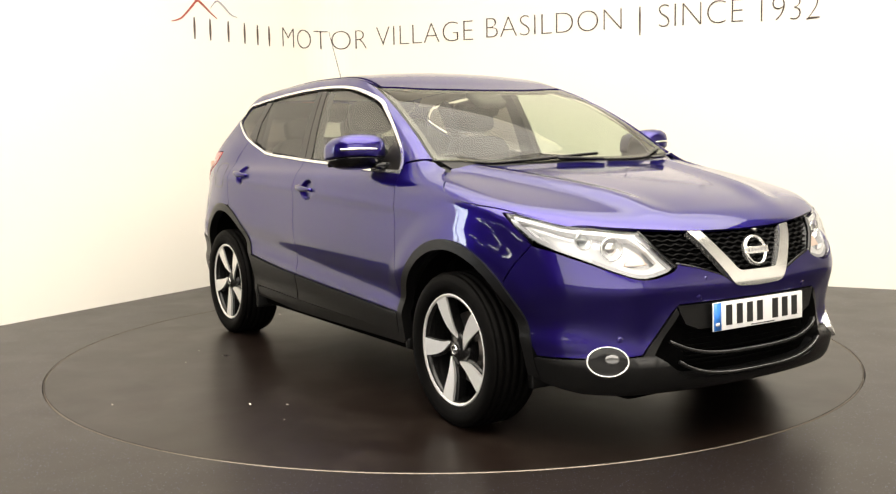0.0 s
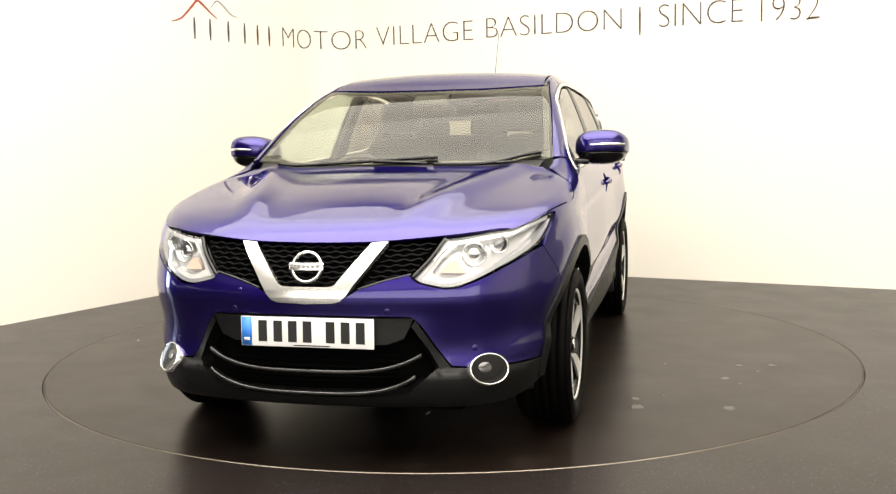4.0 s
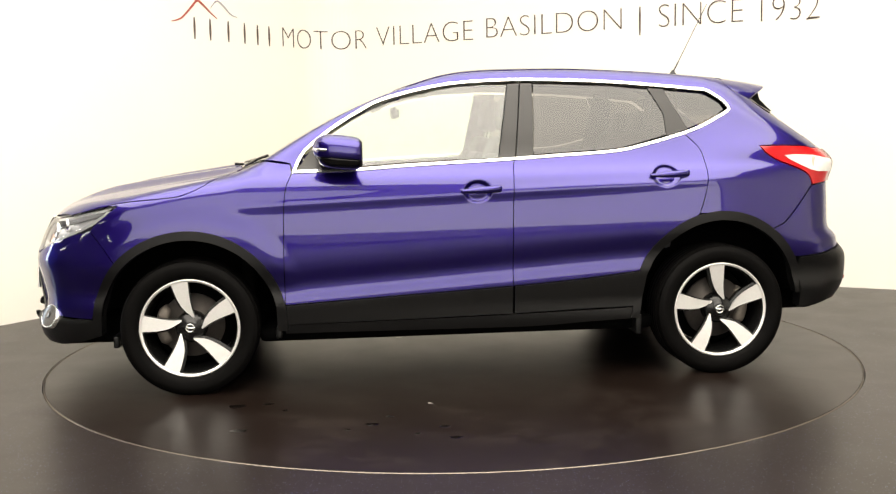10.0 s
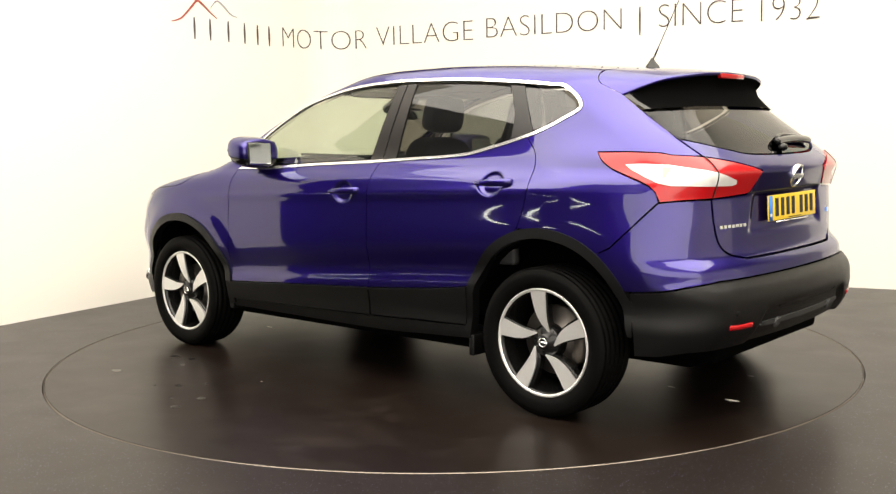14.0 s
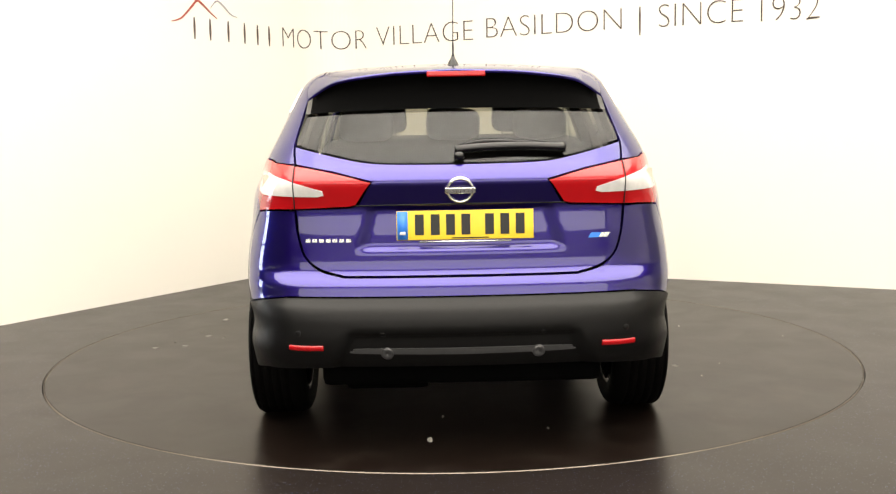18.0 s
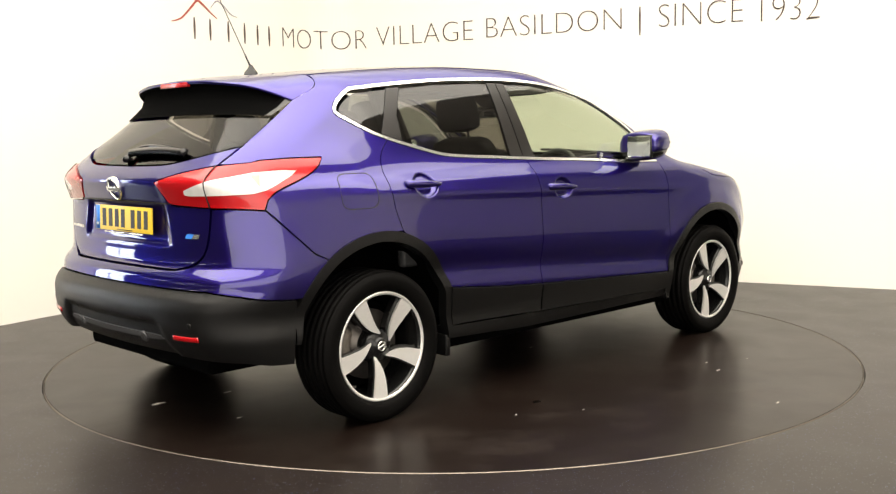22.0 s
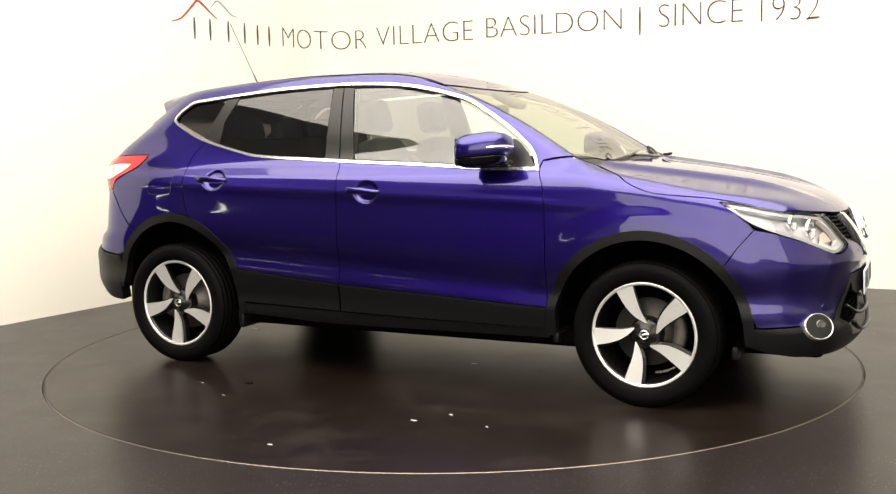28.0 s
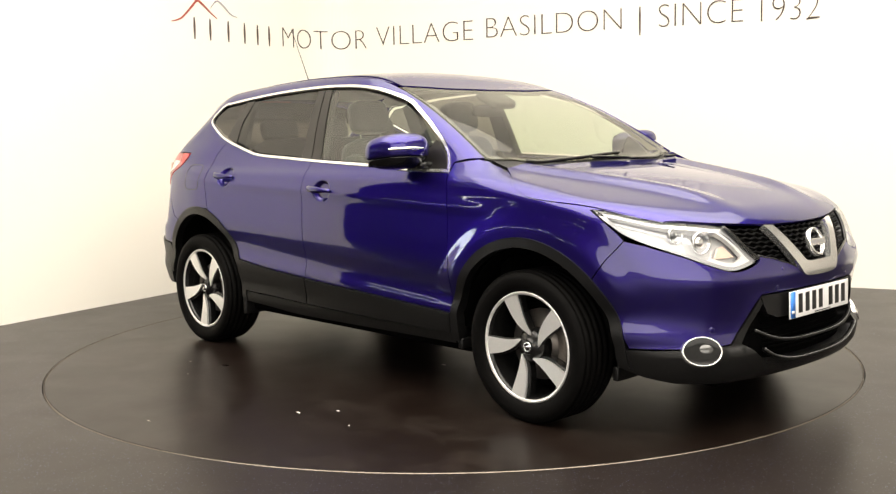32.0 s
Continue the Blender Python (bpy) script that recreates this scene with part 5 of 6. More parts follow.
def spoiler():
    sp = subthing("roof_spoiler", "body-coloured roof spoiler with a black underside")
    # half of the trailing edge from the middle to the body corner, as (y, x, z)
    tip_x = curve1d((0, -1.775), (0.22, -1.767), (0.40, -1.733), (0.485, -1.692), (0.55, -1.635), (0.617, -1.562), soft=0.012)
    tip_z = curve1d((0, 1.497), (0.22, 1.490), (0.40, 1.474), (0.485, 1.461), (0.55, 1.436), (0.617, 1.398), soft=0.012)
    seam_x = curve1d((0, -1.474), (0.30, -1.470), (0.50, -1.445), (0.565, -1.435), (0.595, -1.45), (0.617, -1.560))
    half = np.concatenate([np.linspace(0, 0.48, 13), np.linspace(0.50, 0.617, 12)])
    ys = np.concatenate([-half[:0:-1], half])
    w = np.abs(ys)
    c = np.stack([tip_x(w), ys, tip_z(w)], -1)
    a = TOP.drop(np.stack([seam_x(w), np.sign(ys) * np.minimum(w, 0.585)], -1))
    for k in np.nonzero(w > 0.553)[0]:
        t = (w[k] - 0.553) / 0.064
        p = SIDE.drop(np.array([(np.interp(t, [0, 0.2, 0.4, 0.7, 1], [-1.435, -1.443, -1.461, -1.501, -1.561]), np.interp(t, [0, 0.2, 0.4, 0.7, 1], [1.489, 1.470, 1.449, 1.429, 1.399]))]))[0]
        a[k] = p * np.array([1, np.sign(ys[k]), 1])
    a[0], a[-1] = c[0], c[-1]
    n = len(ys)
    bm = bmesh.new()
    rows = []
    for k in range(n):
        row = []
        span = np.linalg.norm(c[k] - a[k])
        for i in range(9):
            t = i / 8
            q = a[k] * (1 - t) + c[k] * t
            q[2] += 0.022 * span * math.sin(math.pi * t)
            row.append(bm.verts.new(q))
        row.append(bm.verts.new(c[k] + np.array([-0.002, 0, -0.004])))
        row.append(bm.verts.new(c[k] + np.array([0.004, 0, -0.012])))
        rows.append(row)
    for r, q in zip(rows, rows[1:]):
        for i in range(10):
            bm.faces.new((r[i], r[i + 1], q[i + 1], q[i]))
    bmesh.ops.remove_doubles(bm, verts=bm.verts, dist=1e-4)
    bmesh.ops.recalc_face_normals(bm, faces=bm.faces)
    if sum(f.normal.z for f in bm.faces) < 0:
        bmesh.ops.reverse_faces(bm, faces=bm.faces)
    part("spoiler_top", bm, PAINT, sp)
    # black underside that runs down to the glass, and the fins that close its ends
    low = on_back(*[(y * 0.617 / 0.617, 1.342 - 0.012 * abs(y / 0.617) ** 3) for y in ys], n=1) + np.array([-0.008, 0, 0])

    def under(ids, name, material, label):
        bm = bmesh.new()
        rows = []
        for k in ids:
            p0, p3 = c[k] + np.array([0.004, 0, -0.010]), low[k]
            p1 = c[k] * 0.8 + p3 * 0.2 + np.array([0.045 * min(1, (0.617 - w[k]) / 0.05), 0, 0.01 * min(1, (0.617 - w[k]) / 0.05)])
            p2 = c[k] * 0.45 + p3 * 0.55 + np.array([0.040 * min(1, (0.617 - w[k]) / 0.05), 0, 0.0])
            rows.append([bm.verts.new(v) for v in (p0, p1, p2, p3)])
        for r, q in zip(rows, rows[1:]):
            for i in range(3):
                bm.faces.new((r[i], r[i + 1], q[i + 1], q[i]))
        bmesh.ops.recalc_face_normals(bm, faces=bm.faces)
        part(name, bm, material, sp, label)

    under(range(2, n - 2), "spoiler_underside", BLACK, "black spoiler underside")
    under(range(0, 3), "spoiler_fin", PILLAR, "satin black end fin")
    under(range(n - 3, n), "spoiler_fin", PILLAR, "satin black end fin")
    bm = bmesh.new()
    box(bm, -1.766, 0, 1.480, 0.02, 0.235, 0.022, bevel=0.004)
    part("brake_light", bm, REDLENS, sp, "red high-level brake light")


def mirrors():
    for s in (1, -1):
        mi = subthing("door_mirror", "body-coloured door mirror with a black base")
        c = Vector((0.585, s * 0.925, 1.165))

        def shape(cx, cy, cz, rx, ry, rz, z0, z1, back):
            bm = bmesh.new()
            nu, nv = 28, 18
            grid = []
            for i in range(nv + 1):
                v = -math.pi / 2 + math.pi * i / nv
                row = []
                for j in range(nu):
                    u = 2 * math.pi * j / nu
                    q = [math.cos(v) * math.cos(u), math.cos(v) * math.sin(u), math.sin(v)]
                    q = [math.copysign(abs(a) ** 0.72, a) for a in q]
                    x, y, z = q[0] * rx, q[1] * ry, q[2] * rz
                    if x < 0:
                        x = max(x * back, -0.095)
                    z = min(max(z, z0), z1)
                    y *= 1 - 0.12 * (x / rx)
                    row.append(bm.verts.new(Vector((cx + x - 0.10 * y * s, cy + y, cz + z + 0.10 * x + 0.02 * y * s))))
                grid.append(row)
            for a, b in zip(grid, grid[1:]):
                for j in range(nu):
                    bm.faces.new((a[j], a[(j + 1) % nu], b[(j + 1) % nu], b[j]))
            bmesh.ops.remove_doubles(bm, verts=bm.verts, dist=1e-4)
            bmesh.ops.recalc_face_normals(bm, faces=bm.faces)
            return bm

        part("mirror_shell", shape(c.x, c.y, c.z, 0.120, 0.128, 0.082, -0.030, 1, 1.3), PAINT, mi)
        part("mirror_base", shape(c.x, c.y, c.z - 0.004, 0.112, 0.120, 0.080, -1, -0.024, 1.3), GLOSSBLACK, mi, "gloss black mirror underside")
        bm = bmesh.new()
        m = Matrix.Translation((c.x - 0.092, c.y - s * 0.002, c.z - 0.010)) @ Matrix.Rotation(radians(9 * s), 4, "Z")
        box(bm, 0.004, 0, 0, 0.016, 0.216, 0.126, m, bevel=0.007)
        part("mirror_frame", bm, GLOSSBLACK, mi)
        bm = bmesh.new()
        box(bm, -0.0035, 0, 0, 0.006, 0.200, 0.112, m, bevel=0.0028)
        part("mirror_glass", bm, MIRROR, mi, "silvered mirror glass", smooth=False)
        bm = bmesh.new()
        box(bm, 0.62, s * 0.815, 1.098, 0.11, 0.12, 0.030, bevel=0.012)
        part("mirror_arm", bm, GLOSSBLACK, mi)
        bm = bmesh.new()
        rows = []
        for k in range(13):
            t = k / 12
            u = -0.045 + 0.165 * t
            f = 0.120 * max(0.0, 1 - (abs(u) / 0.128) ** 2.78) ** 0.36
            u *= 1 - 0.12 * f / 0.120
            q = Vector((c.x + f - 0.10 * u, c.y + s * u, c.z + 0.10 * f + 0.02 * u + 0.002))
            h = 0.002 + 0.004 * min(1, 3 * t)
            rows.append([bm.verts.new(q + Vector((dx, s * dx * t, dz))) for dx, dz in ((-0.012, h), (0.003, h), (0.003, -h), (-0.012, -h))])
        for a, b in zip(rows, rows[1:]):
            for i in range(4):
                bm.faces.new((a[i], a[(i + 1) % 4], b[(i + 1) % 4], b[i]))
        bmesh.ops.recalc_face_normals(bm, faces=bm.faces)
        part("side_repeater", bm, BRIGHT, mi, "slim silver indicator strip")


def handles():
    for s in (1, -1):
        for hx, hz in HANDLES:
            x0, x1 = hx + 0.085, hx - 0.118
            xs = np.linspace(x0, x1, 18)
            base = SIDE.drop(np.array([(hx + 0.13, hz), (hx - 0.15, hz)]))
            bm = bmesh.new()
            rows = []
            for k, x in enumerate(xs):
                t = k / 17
                y = base[0][1] * (1 - t) + base[1][1] * t
                lift = 0.026 * math.sin(math.pi * min(1, max(0, t * 0.9 + 0.10))) ** 0.6
                w = 0.008 + 0.008 * min(1, t * 2.2)
                z = hz + 0.004 + 0.008 * t
                if t > 0.97:
                    w *= 0.8
                rows.append([bm.verts.new((x, s * (y + lift + d), z + h * w)) for d, h in ((-0.012, 1.0), (-0.003, 1.05), (0.004, 0.6), (0.006, 0.0), (0.004, -0.6), (-0.003, -1.05), (-0.012, -1.0))])
            for a, b in zip(rows, rows[1:]):
                for i in range(7):
                    bm.faces.new((a[i], a[(i + 1) % 7], b[(i + 1) % 7], b[i]))
            bm.faces.new(rows[0]), bm.faces.new(rows[-1][::-1])
            bmesh.ops.recalc_face_normals(bm, faces=bm.faces)
            part("door_handle", bm, PAINT, car, "body-coloured pull handle")


def trims():
    loop = np.concatenate([BELT, CHROME_TOP[1:-1]])
    uv = clean(resample(SIDE.uv(loop), 0.012))
    ring = SIDE.drop(inset(uv, 0.0132))
    patch("window_chrome", SIDE, [loop, ring], BRIGHT, car, "bright chrome window surround", mirror=True, lift=0.004, gap=0.0, step=0.012, depth=0.012)
    # painted flange under the seam between bonnet and wing
    for edge in (HOOD_SEAM, flip(HOOD_SEAM)):
        bead("wing_flange", edge[np.abs(edge[:, 0] - 1.3) < 0.22], 0.045, 0.004, PAINT, car, lift=-0.010)
    # fuel flap, on the driver's side
    fl = np.array([(-1.42 + 0.092 * math.copysign(abs(math.cos(a)) ** 0.4, math.cos(a)), 1.008 + 0.074 * math.copysign(abs(math.sin(a)) ** 0.4, math.sin(a))) for a in np.linspace(0, 2 * math.pi, 60)])
    p = SIDE.drop(fl) * np.array([1, -1, 1])
    bead("fuel_flap_seam", p, 0.004, 0.001, INK, car, lift=0.0003)
    # windscreen wipers
    for y0, y1, x0, x1 in ((-0.58, 0.20, 1.035, 1.012), (0.20, 0.68, 1.05, 0.945)):
        w = subthing("windscreen_wiper", "black windscreen wiper")
        pts = on_top((x0 + 0.03, y0), (x0 + 0.01, (y0 + y1) / 2), (x1 - 0.01, y1), n=14)
        bead("wiper_blade", pts, 0.012, 0.010, GLOSSBLACK, w, lift=0.003)
        ym = y0 + (y1 - y0) * 0.62
        arm = on_top((x0 + 0.055, y1 - 0.03 if y0 < 0 else y1 - 0.12), (x0 + 0.025, ym), n=8)
        bead("wiper_arm", arm, 0.014, 0.010, GLOSSBLACK, w, lift=0.010)
    cowl = on_top((1.08, 0.68), (1.09, 0.5), (1.10, 0.25), (1.105, 0.0))
    low = on_top((1.045, 0.0), (1.04, 0.25), (1.025, 0.5), (0.97, 0.70))
    half = np.concatenate([low, cowl])
    patch("scuttle", TOP, np.concatenate([half, flip(half)[1:-1]]), PLASTIC, car, "black scuttle panel below the windscreen", lift=-0.010, gap=0, step=0.03)
    # aerial
    a = subthing("roof_aerial", "thin black whip aerial")
    bm = bmesh.new()
    base = TOP.drop(np.array([(-1.357, 0.0)]))[0]
    m = Matrix.Translation(base) @ Matrix.Diagonal((1.6, 1, 1, 1))
    lathe(bm, [(0.026, -0.004), (0.022, 0.008), (0.012, 0.026), (0.006, 0.040), (0.004, 0.045)], 20, m)
    part("aerial_base", bm, GLOSSBLACK, a)
    bm = bmesh.new()
    tilt = Matrix.Translation(base + np.array([0, 0, 0.03])) @ Matrix.Rotation(radians(-27), 4, "Y")
    lathe(bm, [(0.0045, 0), (0.004, 0.06), (0.0022, 0.08), (0.0018, 0.43), (0.0005, 0.44)], 10, tilt)
    part("aerial_rod", bm, INK, a)


BRIGHT = mat("bright_chrome_trim", (0.88, 0.88, 0.87), 0.16, 0.88, coat=0.5)
BEZEL = mat("smoked_lamp_bezel", (0.52, 0.52, 0.53), 0.25, 0.5)
SMOKED = mat("smoked_lamp_lens", (0.10, 0.10, 0.10), 0.12, 0.6, coat=0.5)
GLASSBALL = mat("dark_projector_glass", (0.25, 0.26, 0.27), 0.05, 0.6, coat=1.0)
headlamps()
grille()
lower_front()
tail_lamps()
rear_fittings()
spoiler()
mirrors()
handles()
trims()


# ---- the cabin ----
def soft_box(bm, m, sx, sy, sz, e=0.35, nu=20, nv=12, taper=0.0):
    """A cushion: a box with well rounded edges, narrower towards the top by taper."""
    grid = []
    for i in range(nv + 1):
        v = -math.pi / 2 + math.pi * i / nv
        row = []
        for j in range(nu):
            u = 2 * math.pi * j / nu
            q = [math.cos(v) * math.cos(u), math.cos(v) * math.sin(u), math.sin(v)]
            q = [math.copysign(abs(a) ** e, a) for a in q]
            k = 1 - taper * (q[2] + 1) / 2
            row.append(bm.verts.new(m @ Vector((q[0] * sx / 2, q[1] * sy / 2 * k, q[2] * sz / 2))))
        grid.append(row)
    for a, b in zip(grid, grid[1:]):
        for j in range(nu):
            bm.faces.new((a[j], a[(j + 1) % nu], b[(j + 1) % nu], b[j]))
    bmesh.ops.remove_doubles(bm, verts=bm.verts, dist=1e-4)
    bmesh.ops.recalc_face_normals(bm, faces=bm.faces)
    return bm


def front_seat(y):
    s = subthing("front_seat", "charcoal cloth front seat with headrest")
    part("cushion", soft_box(bmesh.new(), pose(0.12, y, 0.62, 0, -6, 0), 0.52, 0.50, 0.16), CLOTH, s)
    back = pose(-0.22, y, 0.92, 0, -16, 0)
    part("backrest", soft_box(bmesh.new(), back, 0.15, 0.50, 0.62, taper=0.18), CLOTH, s)
    for k in (1, -1):
        part("bolster", soft_box(bmesh.new(), back @ pose(0.05, k * 0.20, -0.04), 0.14, 0.10, 0.50, 0.5), CLOTH, s)
        bm = bmesh.new()
        lathe(bm, [(0.007, 0), (0.007, 0.10)], 10, pose(-0.305, y + k * 0.07, 1.20, 0, -14, 0))
        part("headrest_post", bm, BRIGHT, s, "bright chrome headrest post")
    part("headrest", soft_box(bmesh.new(), pose(-0.325, y, 1.345, 0, -12, 0), 0.11, 0.27, 0.19, 0.5, taper=0.1), CLOTH, s)


def cabin():
    for y in (0.36, -0.36):
        front_seat(y)
    b = subthing("rear_bench", "charcoal cloth rear bench with headrests")
    part("bench_cushion", soft_box(bmesh.new(), pose(-0.72, 0, 0.66, 0, -5, 0), 0.50, 1.28, 0.16, 0.25), CLOTH, b)
    part("bench_back", soft_box(bmesh.new(), pose(-1.05, 0, 0.95, 0, -20, 0), 0.15, 1.26, 0.58, 0.25), CLOTH, b)
    for y in (0.40, 0.0, -0.40):
        part("headrest", soft_box(bmesh.new(), pose(-1.155, y, 1.285, 0, -14, 0), 0.10, 0.25, 0.14, 0.5), CLOTH, b)
    # dashboard
    d = subthing("dashboard", "dark soft-touch dashboard")
    bm = bmesh.new()
    rows = []
    for k in range(25):
        y = -0.70 + 1.40 * k / 24
        hood = 0.035 * math.exp(-((y + 0.36) / 0.19) ** 4) + 0.015 * math.exp(-(y / 0.16) ** 4)
        rows.append([bm.verts.new((x, y, z)) for x, z in ((0.98, 1.055), (0.86, 1.068), (0.70, 1.06 + hood * 0.5), (0.60, 1.045 + hood), (0.56, 1.02 + hood), (0.57, 0.92), (0.62, 0.70), (0.70, 0.50))])
    for p, q in zip(rows, rows[1:]):
        for i in range(7):
            bm.faces.new((p[i], p[i + 1], q[i + 1], q[i]))
    bmesh.ops.recalc_face_normals(bm, faces=bm.faces)
    part("dash_top", bm, TRIM, d)
    bm = bmesh.new()
    box(bm, 0.565, 0.0, 0.965, 0.02, 0.26, 0.16, bevel=0.008)
    part("centre_screen", bm, GLOSSBLACK, d)
    for y in (-0.62, -0.16, 0.16, 0.62):
        bm = bmesh.new()
        box(bm, 0.562, y, 1.0, 0.02, 0.10, 0.06, bevel=0.008)
        part("air_vent", bm, STEEL, d)
    # steering wheel, on the right-hand side
    w = subthing("steering_wheel", "black three-spoke steering wheel on the right-hand side")
    m = pose(0.44, -0.36, 0.965, 0, -66, 0)
    bm = bmesh.new()
    rings = []
    for i in range(40):
        u = 2 * math.pi * i / 40
        rings.append([bm.verts.new(m @ Vector(((0.185 + 0.015 * math.cos(v)) * math.cos(u), (0.185 + 0.015 * math.cos(v)) * math.sin(u), 0.015 * math.sin(v)))) for v in [2 * math.pi * j / 10 for j in range(10)]])
    for i in range(40):
        p, q = rings[i], rings[(i + 1) % 40]
        for j in range(10):
            bm.faces.new((p[j], q[j], q[(j + 1) % 10], p[(j + 1) % 10]))
    part("wheel_rim", bm, TRIM, w)
    part("airbag_cover", soft_box(bmesh.new(), m @ pose(0, 0, -0.005), 0.14, 0.16, 0.05, 0.6), TRIM, w)
    for a in (90, -90, 180):
        bm = bmesh.new()
        box(bm, 0.12, 0, -0.004, 0.12, 0.035, 0.018, m @ Matrix.Rotation(radians(a), 4, "Z"), bevel=0.005)
        part("wheel_spoke", bm, STEEL, w)
    # inner mirror with its sensor housing, sun visors
    im = subthing("inner_mirror", "black inner mirror under a sensor housing")
    part("sensor_housing", soft_box(bmesh.new(), pose(0.33, 0.0, 1.425, 0, 28, 0), 0.18, 0.20, 0.05, 0.5), TRIM, im)
    part("mirror_head", soft_box(bmesh.new(), pose(0.27, 0.0, 1.365, 0, 8, 0), 0.04, 0.24, 0.065, 0.5), TRIM, im)
    bm = bmesh.new()
    box(bm, 0.247, 0, 1.362, 0.004, 0.21, 0.05, bevel=0.0015)
    part("mirror_glass", bm, MIRROR, im)
    for y in (0.36, -0.36):
        part("sun_visor", soft_box(bmesh.new(), pose(0.12, y, 1.475, 0, 6, 0), 0.16, 0.36, 0.025, 0.3), CREAM, car, "pale sun visor")
    # linings
    half = on_top((0.24, 0.0), (0.22, 0.3), (0.18, 0.56), (-0.3, 0.55), (-0.9, 0.54), (-1.42, 0.52), (-1.50, 0.3), (-1.52, 0.0), n=5)
    patch("headlining", TOP, np.concatenate([half, flip(half)[1:-1]]), CREAM, car, "pale cloth headlining", lift=-0.035, gap=0, step=0.08, rim=False)
    rail = np.concatenate([A_LINE[2:], DITCH[1:-2], sides([(-1.40, 1.47)]), on_side((-1.33, 1.455), (-1.24, 1.462), (-1.09, 1.478), (-0.805, 1.503), (-0.516, 1.517), (-0.228, 1.519), (0.06, 1.498), (0.35, 1.432), (0.496, 1.363), (0.643, 1.271), (0.80, 1.14))])
    patch("inner_rail", POLAR, rail, CREAM, car, "pale pillar and roof rail lining", lift=-0.03, gap=0.0, step=0.05, rim=False, mirror=True)
    for x0, x1, z in ((-0.24, -0.36, 0), (-1.02, -1.16, 0)):
        loop = sides([(x0 - 0.03, 1.50), (x0 + 0.035, 1.11), (x1 + 0.01, 1.12 if x0 > -1 else 1.20), (x1, 1.50 if x0 > -1 else 1.45)])
        patch("pillar_lining", SIDE, loop, TRIM, car, "dark pillar lining", lift=-0.05, gap=0, step=0.05, depth=-0.03, mirror=True)
    bm = bmesh.new()
    box(bm, -1.50, 0, 1.06, 0.70, 1.18, 0.03, bevel=0.01)
    part("parcel_shelf", bm, TRIM, car, "dark parcel shelf")
    for s in (1, -1):
        bm = bmesh.new()
        box(bm, 0.28, s * 0.755, 0.84, 1.05, 0.05, 0.40, bevel=0.02)
        part("door_card", bm, TRIM, car, "dark inner door card")
        bm = bmesh.new()
        box(bm, -0.70, s * 0.755, 0.85, 0.80, 0.05, 0.42, bevel=0.02)
        part("door_card", bm, TRIM, car, "dark inner door card")
    bm = bmesh.new()
    box(bm, 0.15, 0, 0.62, 0.9, 0.20, 0.22, bevel=0.03)
    part("centre_console", bm, TRIM, car)
    bm = bmesh.new()
    box(bm, 1.05, 0, 0.75, 0.06, 1.44, 0.62, bevel=0.02)
    part("bulkhead", bm, BLACK, car)


cabin()


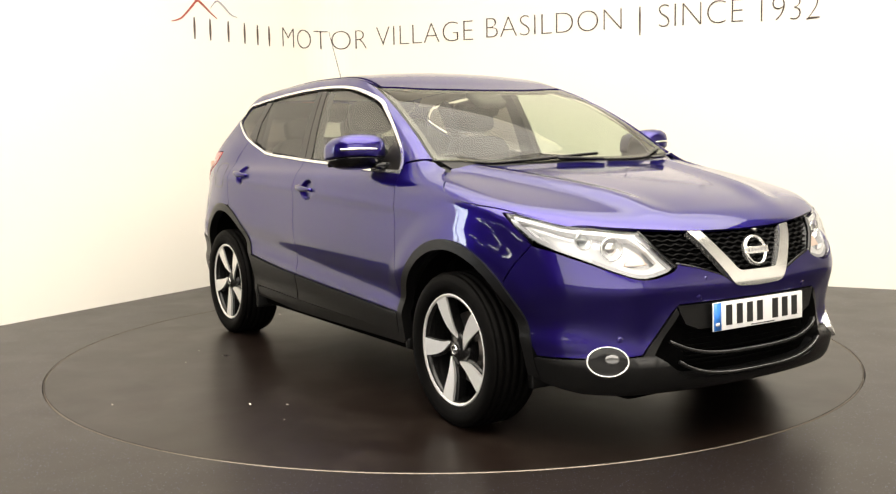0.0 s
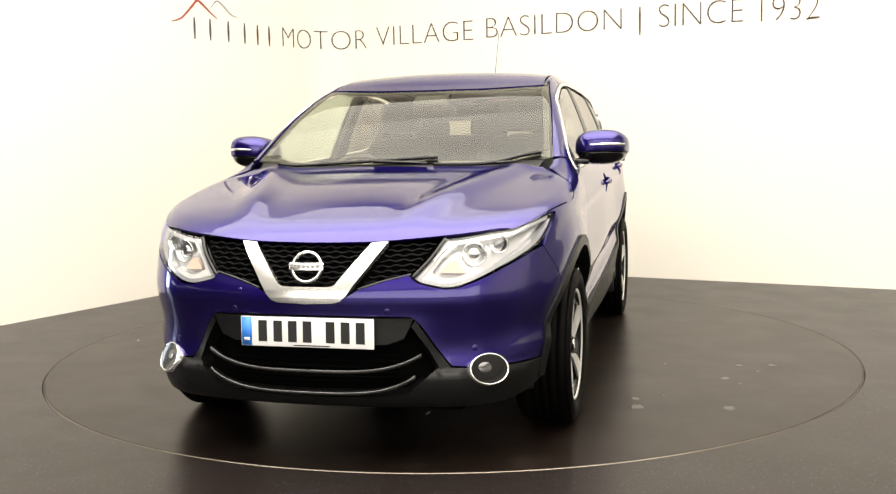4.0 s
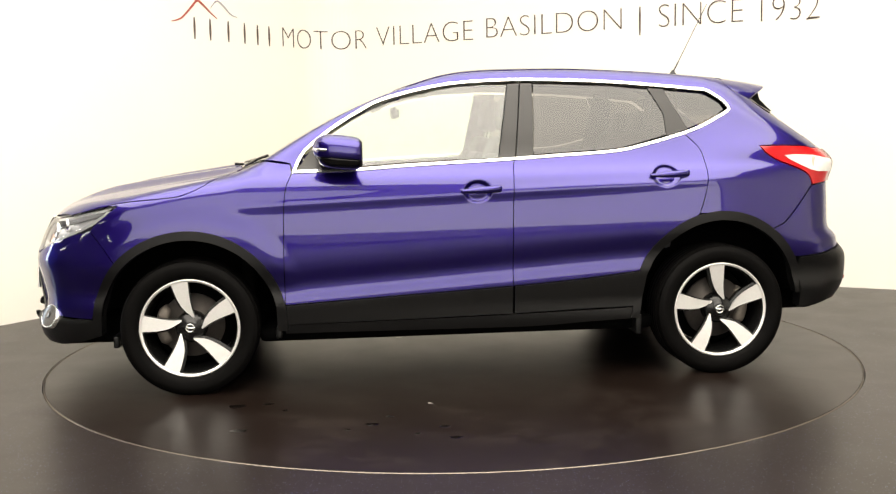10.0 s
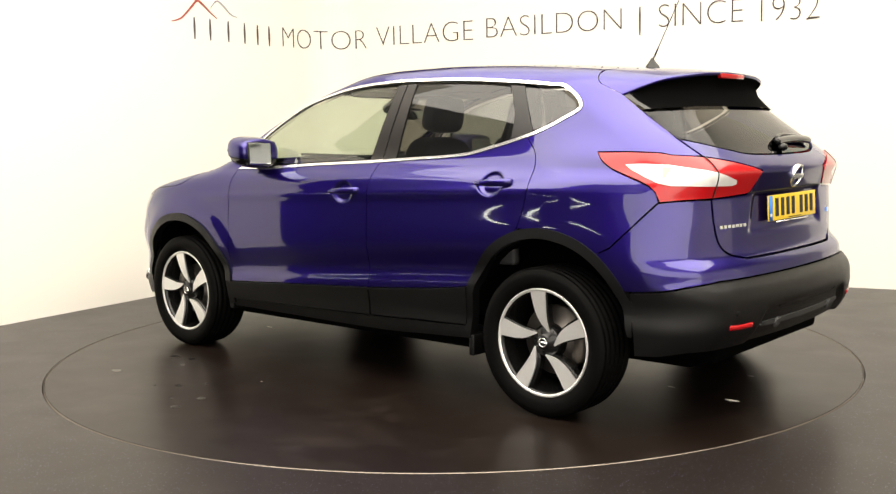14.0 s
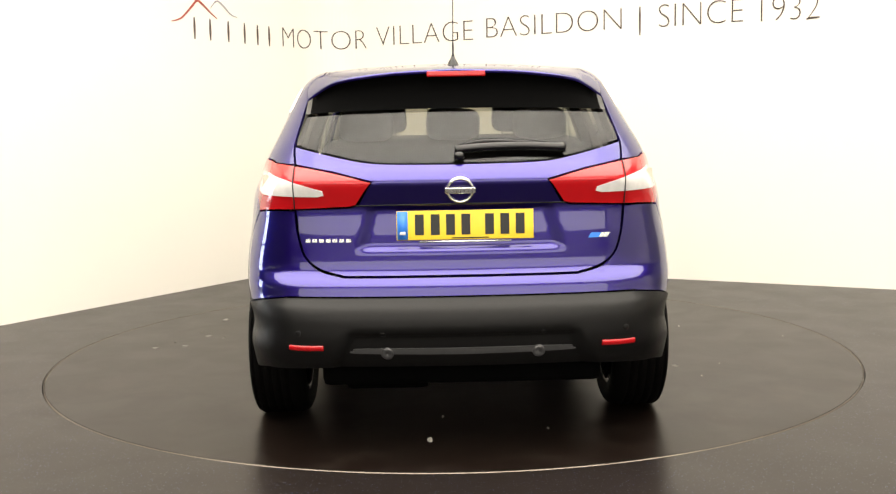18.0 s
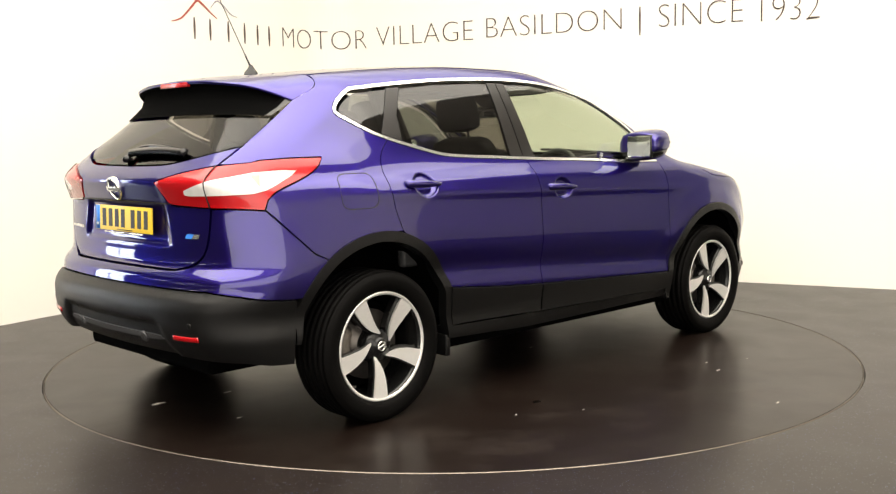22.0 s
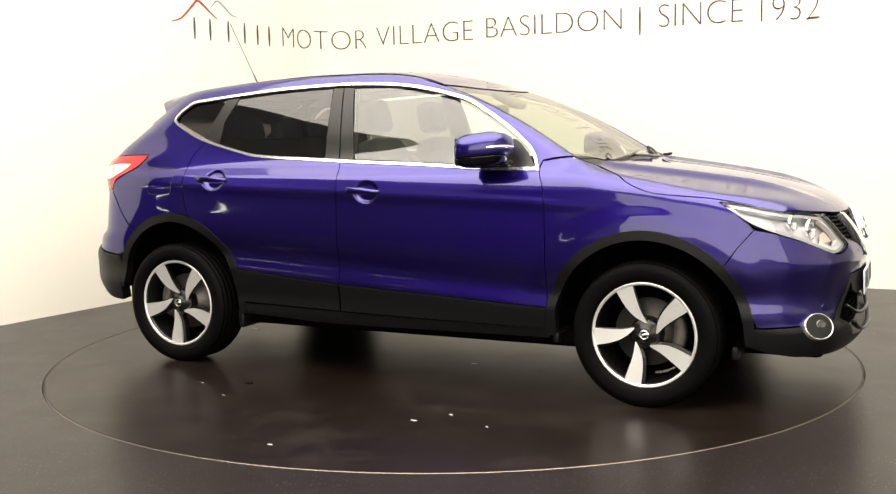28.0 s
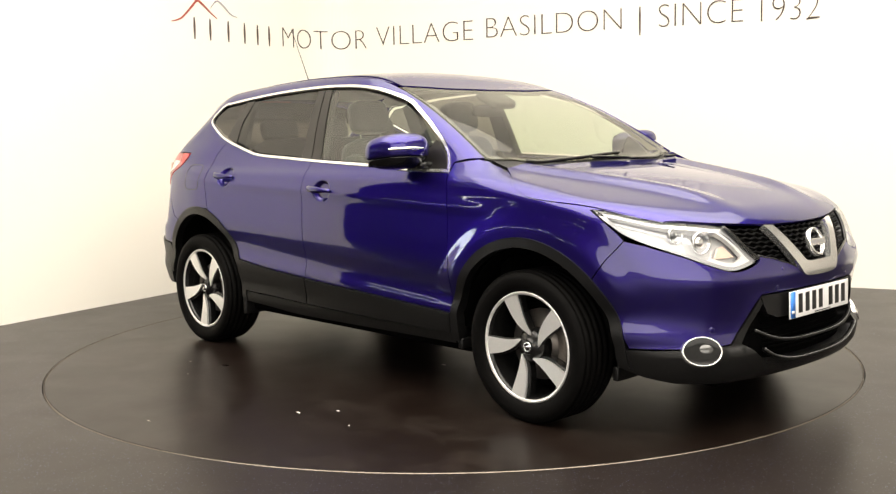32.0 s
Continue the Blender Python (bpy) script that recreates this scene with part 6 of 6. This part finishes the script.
# ---- wheels ----
def wheel_parts(parent):
    """A wheel about the origin, its outer face towards +y."""
    turn = Matrix.Rotation(radians(-90), 4, "X")  # z axis of the lathe to +y
    bm = bmesh.new()
    prof = [(0.232, -0.20), (0.262, -0.212), (0.295, -0.215), (0.315, -0.205), (0.326, -0.185)]
    for k in range(5):
        y0 = -0.172 + k * 0.036
        prof += [(0.331, y0), (0.3315, y0 + 0.024), (0.325, y0 + 0.026), (0.325, y0 + 0.034)]
    prof += [(0.328, 0.004), (0.321, 0.014), (0.312, 0.017), (0.308, 0.021), (0.292, 0.024), (0.270, 0.021), (0.2445, 0.012), (0.240, 0.002)]
    lathe(bm, prof, 72, turn)
    part("tyre", bm, TYRE, parent, "black road tyre")
    bm = bmesh.new()
    lathe(bm, [(0.226, 0.004), (0.233, 0.010), (0.2385, 0.010), (0.241, 0.005), (0.241, -0.004)], 72, turn)
    part("rim_edge", bm, ALLOY, parent, "machined bright rim edge")
    bm = bmesh.new()
    lathe(bm, [(0.241, -0.004), (0.227, 0.005), (0.221, -0.02), (0.214, -0.06), (0.205, -0.12), (0.200, -0.19), (0.235, -0.20)], 72, turn)
    part("barrel", bm, WHEELBLACK, parent)
    bm = bmesh.new()
    r = lathe(bm, [(0.155, -0.115), (0.155, -0.088), (0.075, -0.088), (0.075, -0.05), (0.03, -0.05)], 48, turn)
    cap(bm, r[-1])
    part("brake_disc", bm, DISC, parent, "worn steel brake disc")
    # near-black disc, the shade deep in the wheel put into its colour
    bm = bmesh.new()
    r = lathe(bm, [(0.20, -0.17), (0.19, -0.13), (0.10, -0.125), (0.01, -0.125)], 40, turn)
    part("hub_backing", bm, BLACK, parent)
    # hub, cap and nuts
    bm = bmesh.new()
    r = lathe(bm, [(0.078, -0.075), (0.074, -0.030), (0.060, -0.016), (0.040, -0.012), (0.032, -0.004), (0.030, -0.002)], 40, turn)
    cap(bm, r[-1])
    part("hub", bm, WHEELBLACK, parent)
    bm = bmesh.new()
    r = lathe(bm, [(0.0215, -0.003), (0.0215, 0.0015), (0.0165, 0.0015), (0.0165, -0.001)], 28, turn)
    box(bm, 0, 0.0005, 0, 0.047, 0.003, 0.009)
    part("cap_emblem", bm, CHROME, parent, "chrome ring and bar emblem")
    for k in range(5):
        a = radians(90 + 36 + 72 * k)
        bm = bmesh.new()
        r = lathe(bm, [(0.012, -0.045), (0.012, -0.022), (0.0105, -0.020), (0.0065, -0.020), (0.006, -0.028)], 6, Matrix.Translation((0.056 * math.cos(a), 0, 0.056 * math.sin(a))) @ turn)
        cap(bm, r[-1])
        part("wheel_nut", bm, WHEELBLACK, parent, smooth=False)
    # five broad blades: a bright machined face over a black body with a side wing
    for k in range(5):
        rot = Matrix.Rotation(radians(72 * k), 4, "Y")
        prof = [(0.050, -0.024, -0.016), (0.066, -0.020, 0.002), (0.08, -0.015, 0.018), (0.105, -0.009, 0.038), (0.14, -0.004, 0.056), (0.18, -0.001, 0.070), (0.21, 0.001, 0.079), (0.229, 0.002, 0.085)]
        bm = bmesh.new()
        top, low = [], []
        for r, l, w in prof:
            y = -0.012 + 0.017 * ((r - 0.05) / 0.18) ** 0.7
            top.append((bm.verts.new(rot @ Vector((l, y, r))), bm.verts.new(rot @ Vector((w, y + 0.0015, r)))))
            low.append((bm.verts.new(rot @ Vector((l + 0.004, y - 0.012, r))), bm.verts.new(rot @ Vector((w - 0.003, y - 0.012, r)))))
        for i in range(len(prof) - 1):
            bm.faces.new((top[i][0], top[i][1], top[i + 1][1], top[i + 1][0]))
            bm.faces.new((top[i][0], top[i + 1][0], low[i + 1][0], low[i][0]))
            bm.faces.new((top[i][1], low[i][1], low[i + 1][1], top[i + 1][1]))
        bm.faces.new((top[0][1], top[0][0], low[0][0], low[0][1]))
        bmesh.ops.recalc_face_normals(bm, faces=bm.faces)
        blade = part("spoke", bm, ALLOY, parent, "diamond-cut bright spoke face", smooth=False)
        bm = bmesh.new()
        ring = []
        for r, l, w in prof:
            y = -0.012 + 0.017 * ((r - 0.05) / 0.18) ** 0.7 - 0.004
            ring.append([bm.verts.new(rot @ Vector(v)) for v in ((l - 0.006, y - 0.004, r), (w + 0.012, y - 0.014, r), (w + 0.010, y - 0.05, r), (l + 0.004, y - 0.05, r))])
        for a, b in zip(ring, ring[1:]):
            for i in range(4):
                bm.faces.new((a[i], a[(i + 1) % 4], b[(i + 1) % 4], b[i]))
        bmesh.ops.recalc_face_normals(bm, faces=bm.faces)
        part("spoke_body", bm, WHEELBLACK, parent, smooth=False)


def build_wheels():
    """Each wheel is a part of the car with its own pieces under it."""
    spin = {(1, 1): 0, (-1, 1): -5.5, (1, -1): 12.6, (-1, -1): 21.2}
    first = None
    for (sx, sy), a in spin.items():
        w = new("wheel")
        w.parent = car
        w["label"] = "five-spoke black and machined alloy wheel"
        m = pose(sx * AXLE, sy * 0.876, HUB_Z - 0.005, 0, 0, 0 if sy > 0 else 180) @ Matrix.Rotation(radians(a), 4, "Y")
        if first is None:
            wheel_parts(w)
            first = w
        else:
            for o in first.children:
                c = o.copy()
                scene.collection.objects.link(c)
                c.parent = w
        w.matrix_basis = m
        # caliper, ahead of the front hub and behind the rear one
        bm = bmesh.new()
        rows = []
        for k in range(9):
            turn, w = Matrix.Rotation(radians(-38 + 76 * k / 8), 4, "Y"), 0.6 if k in (0, 8) else 1.0
            rows.append([bm.verts.new(turn @ Vector((0.145 + u * 0.028 * w, v * 0.038 * w, 0))) for u, v in ((-1, -0.7), (-0.7, -1), (0.7, -1), (1, -0.7), (1, 0.7), (0.7, 1), (-0.7, 1), (-1, 0.7))])
        for q, r in zip(rows, rows[1:]):
            for i in range(8):
                bm.faces.new((q[i], q[(i + 1) % 8], r[(i + 1) % 8], r[i]))
        cap(bm, rows[0]), cap(bm, rows[-1], True)
        bm.transform(pose(sx * AXLE, sy * 0.775, HUB_Z) @ Matrix.Diagonal((sx, 1, 1, 1)))
        bmesh.ops.recalc_face_normals(bm, faces=bm.faces)
        part("brake_caliper", bm, CALIPER, car, "dull grey cast brake caliper")


build_wheels()


# ---- what moves ----
def motions():
    rows_car, rows_table = [], []
    for t, a in TURN:
        rows_table.append((t, pose(0, 0, 0, 0, 0, a)))
        rows_car.append((t, pose(0, 0, 0, 0, 0, a) @ pose(-PIVOT[0], -PIVOT[1], 0.0)))
    walk(car, rows_car)
    walk(turntable, rows_table)
    for ob, x, y in SCRAPS:
        walk(ob, [(t, m @ pose(x, y, 0.0009)) for t, m in rows_table])


motions()
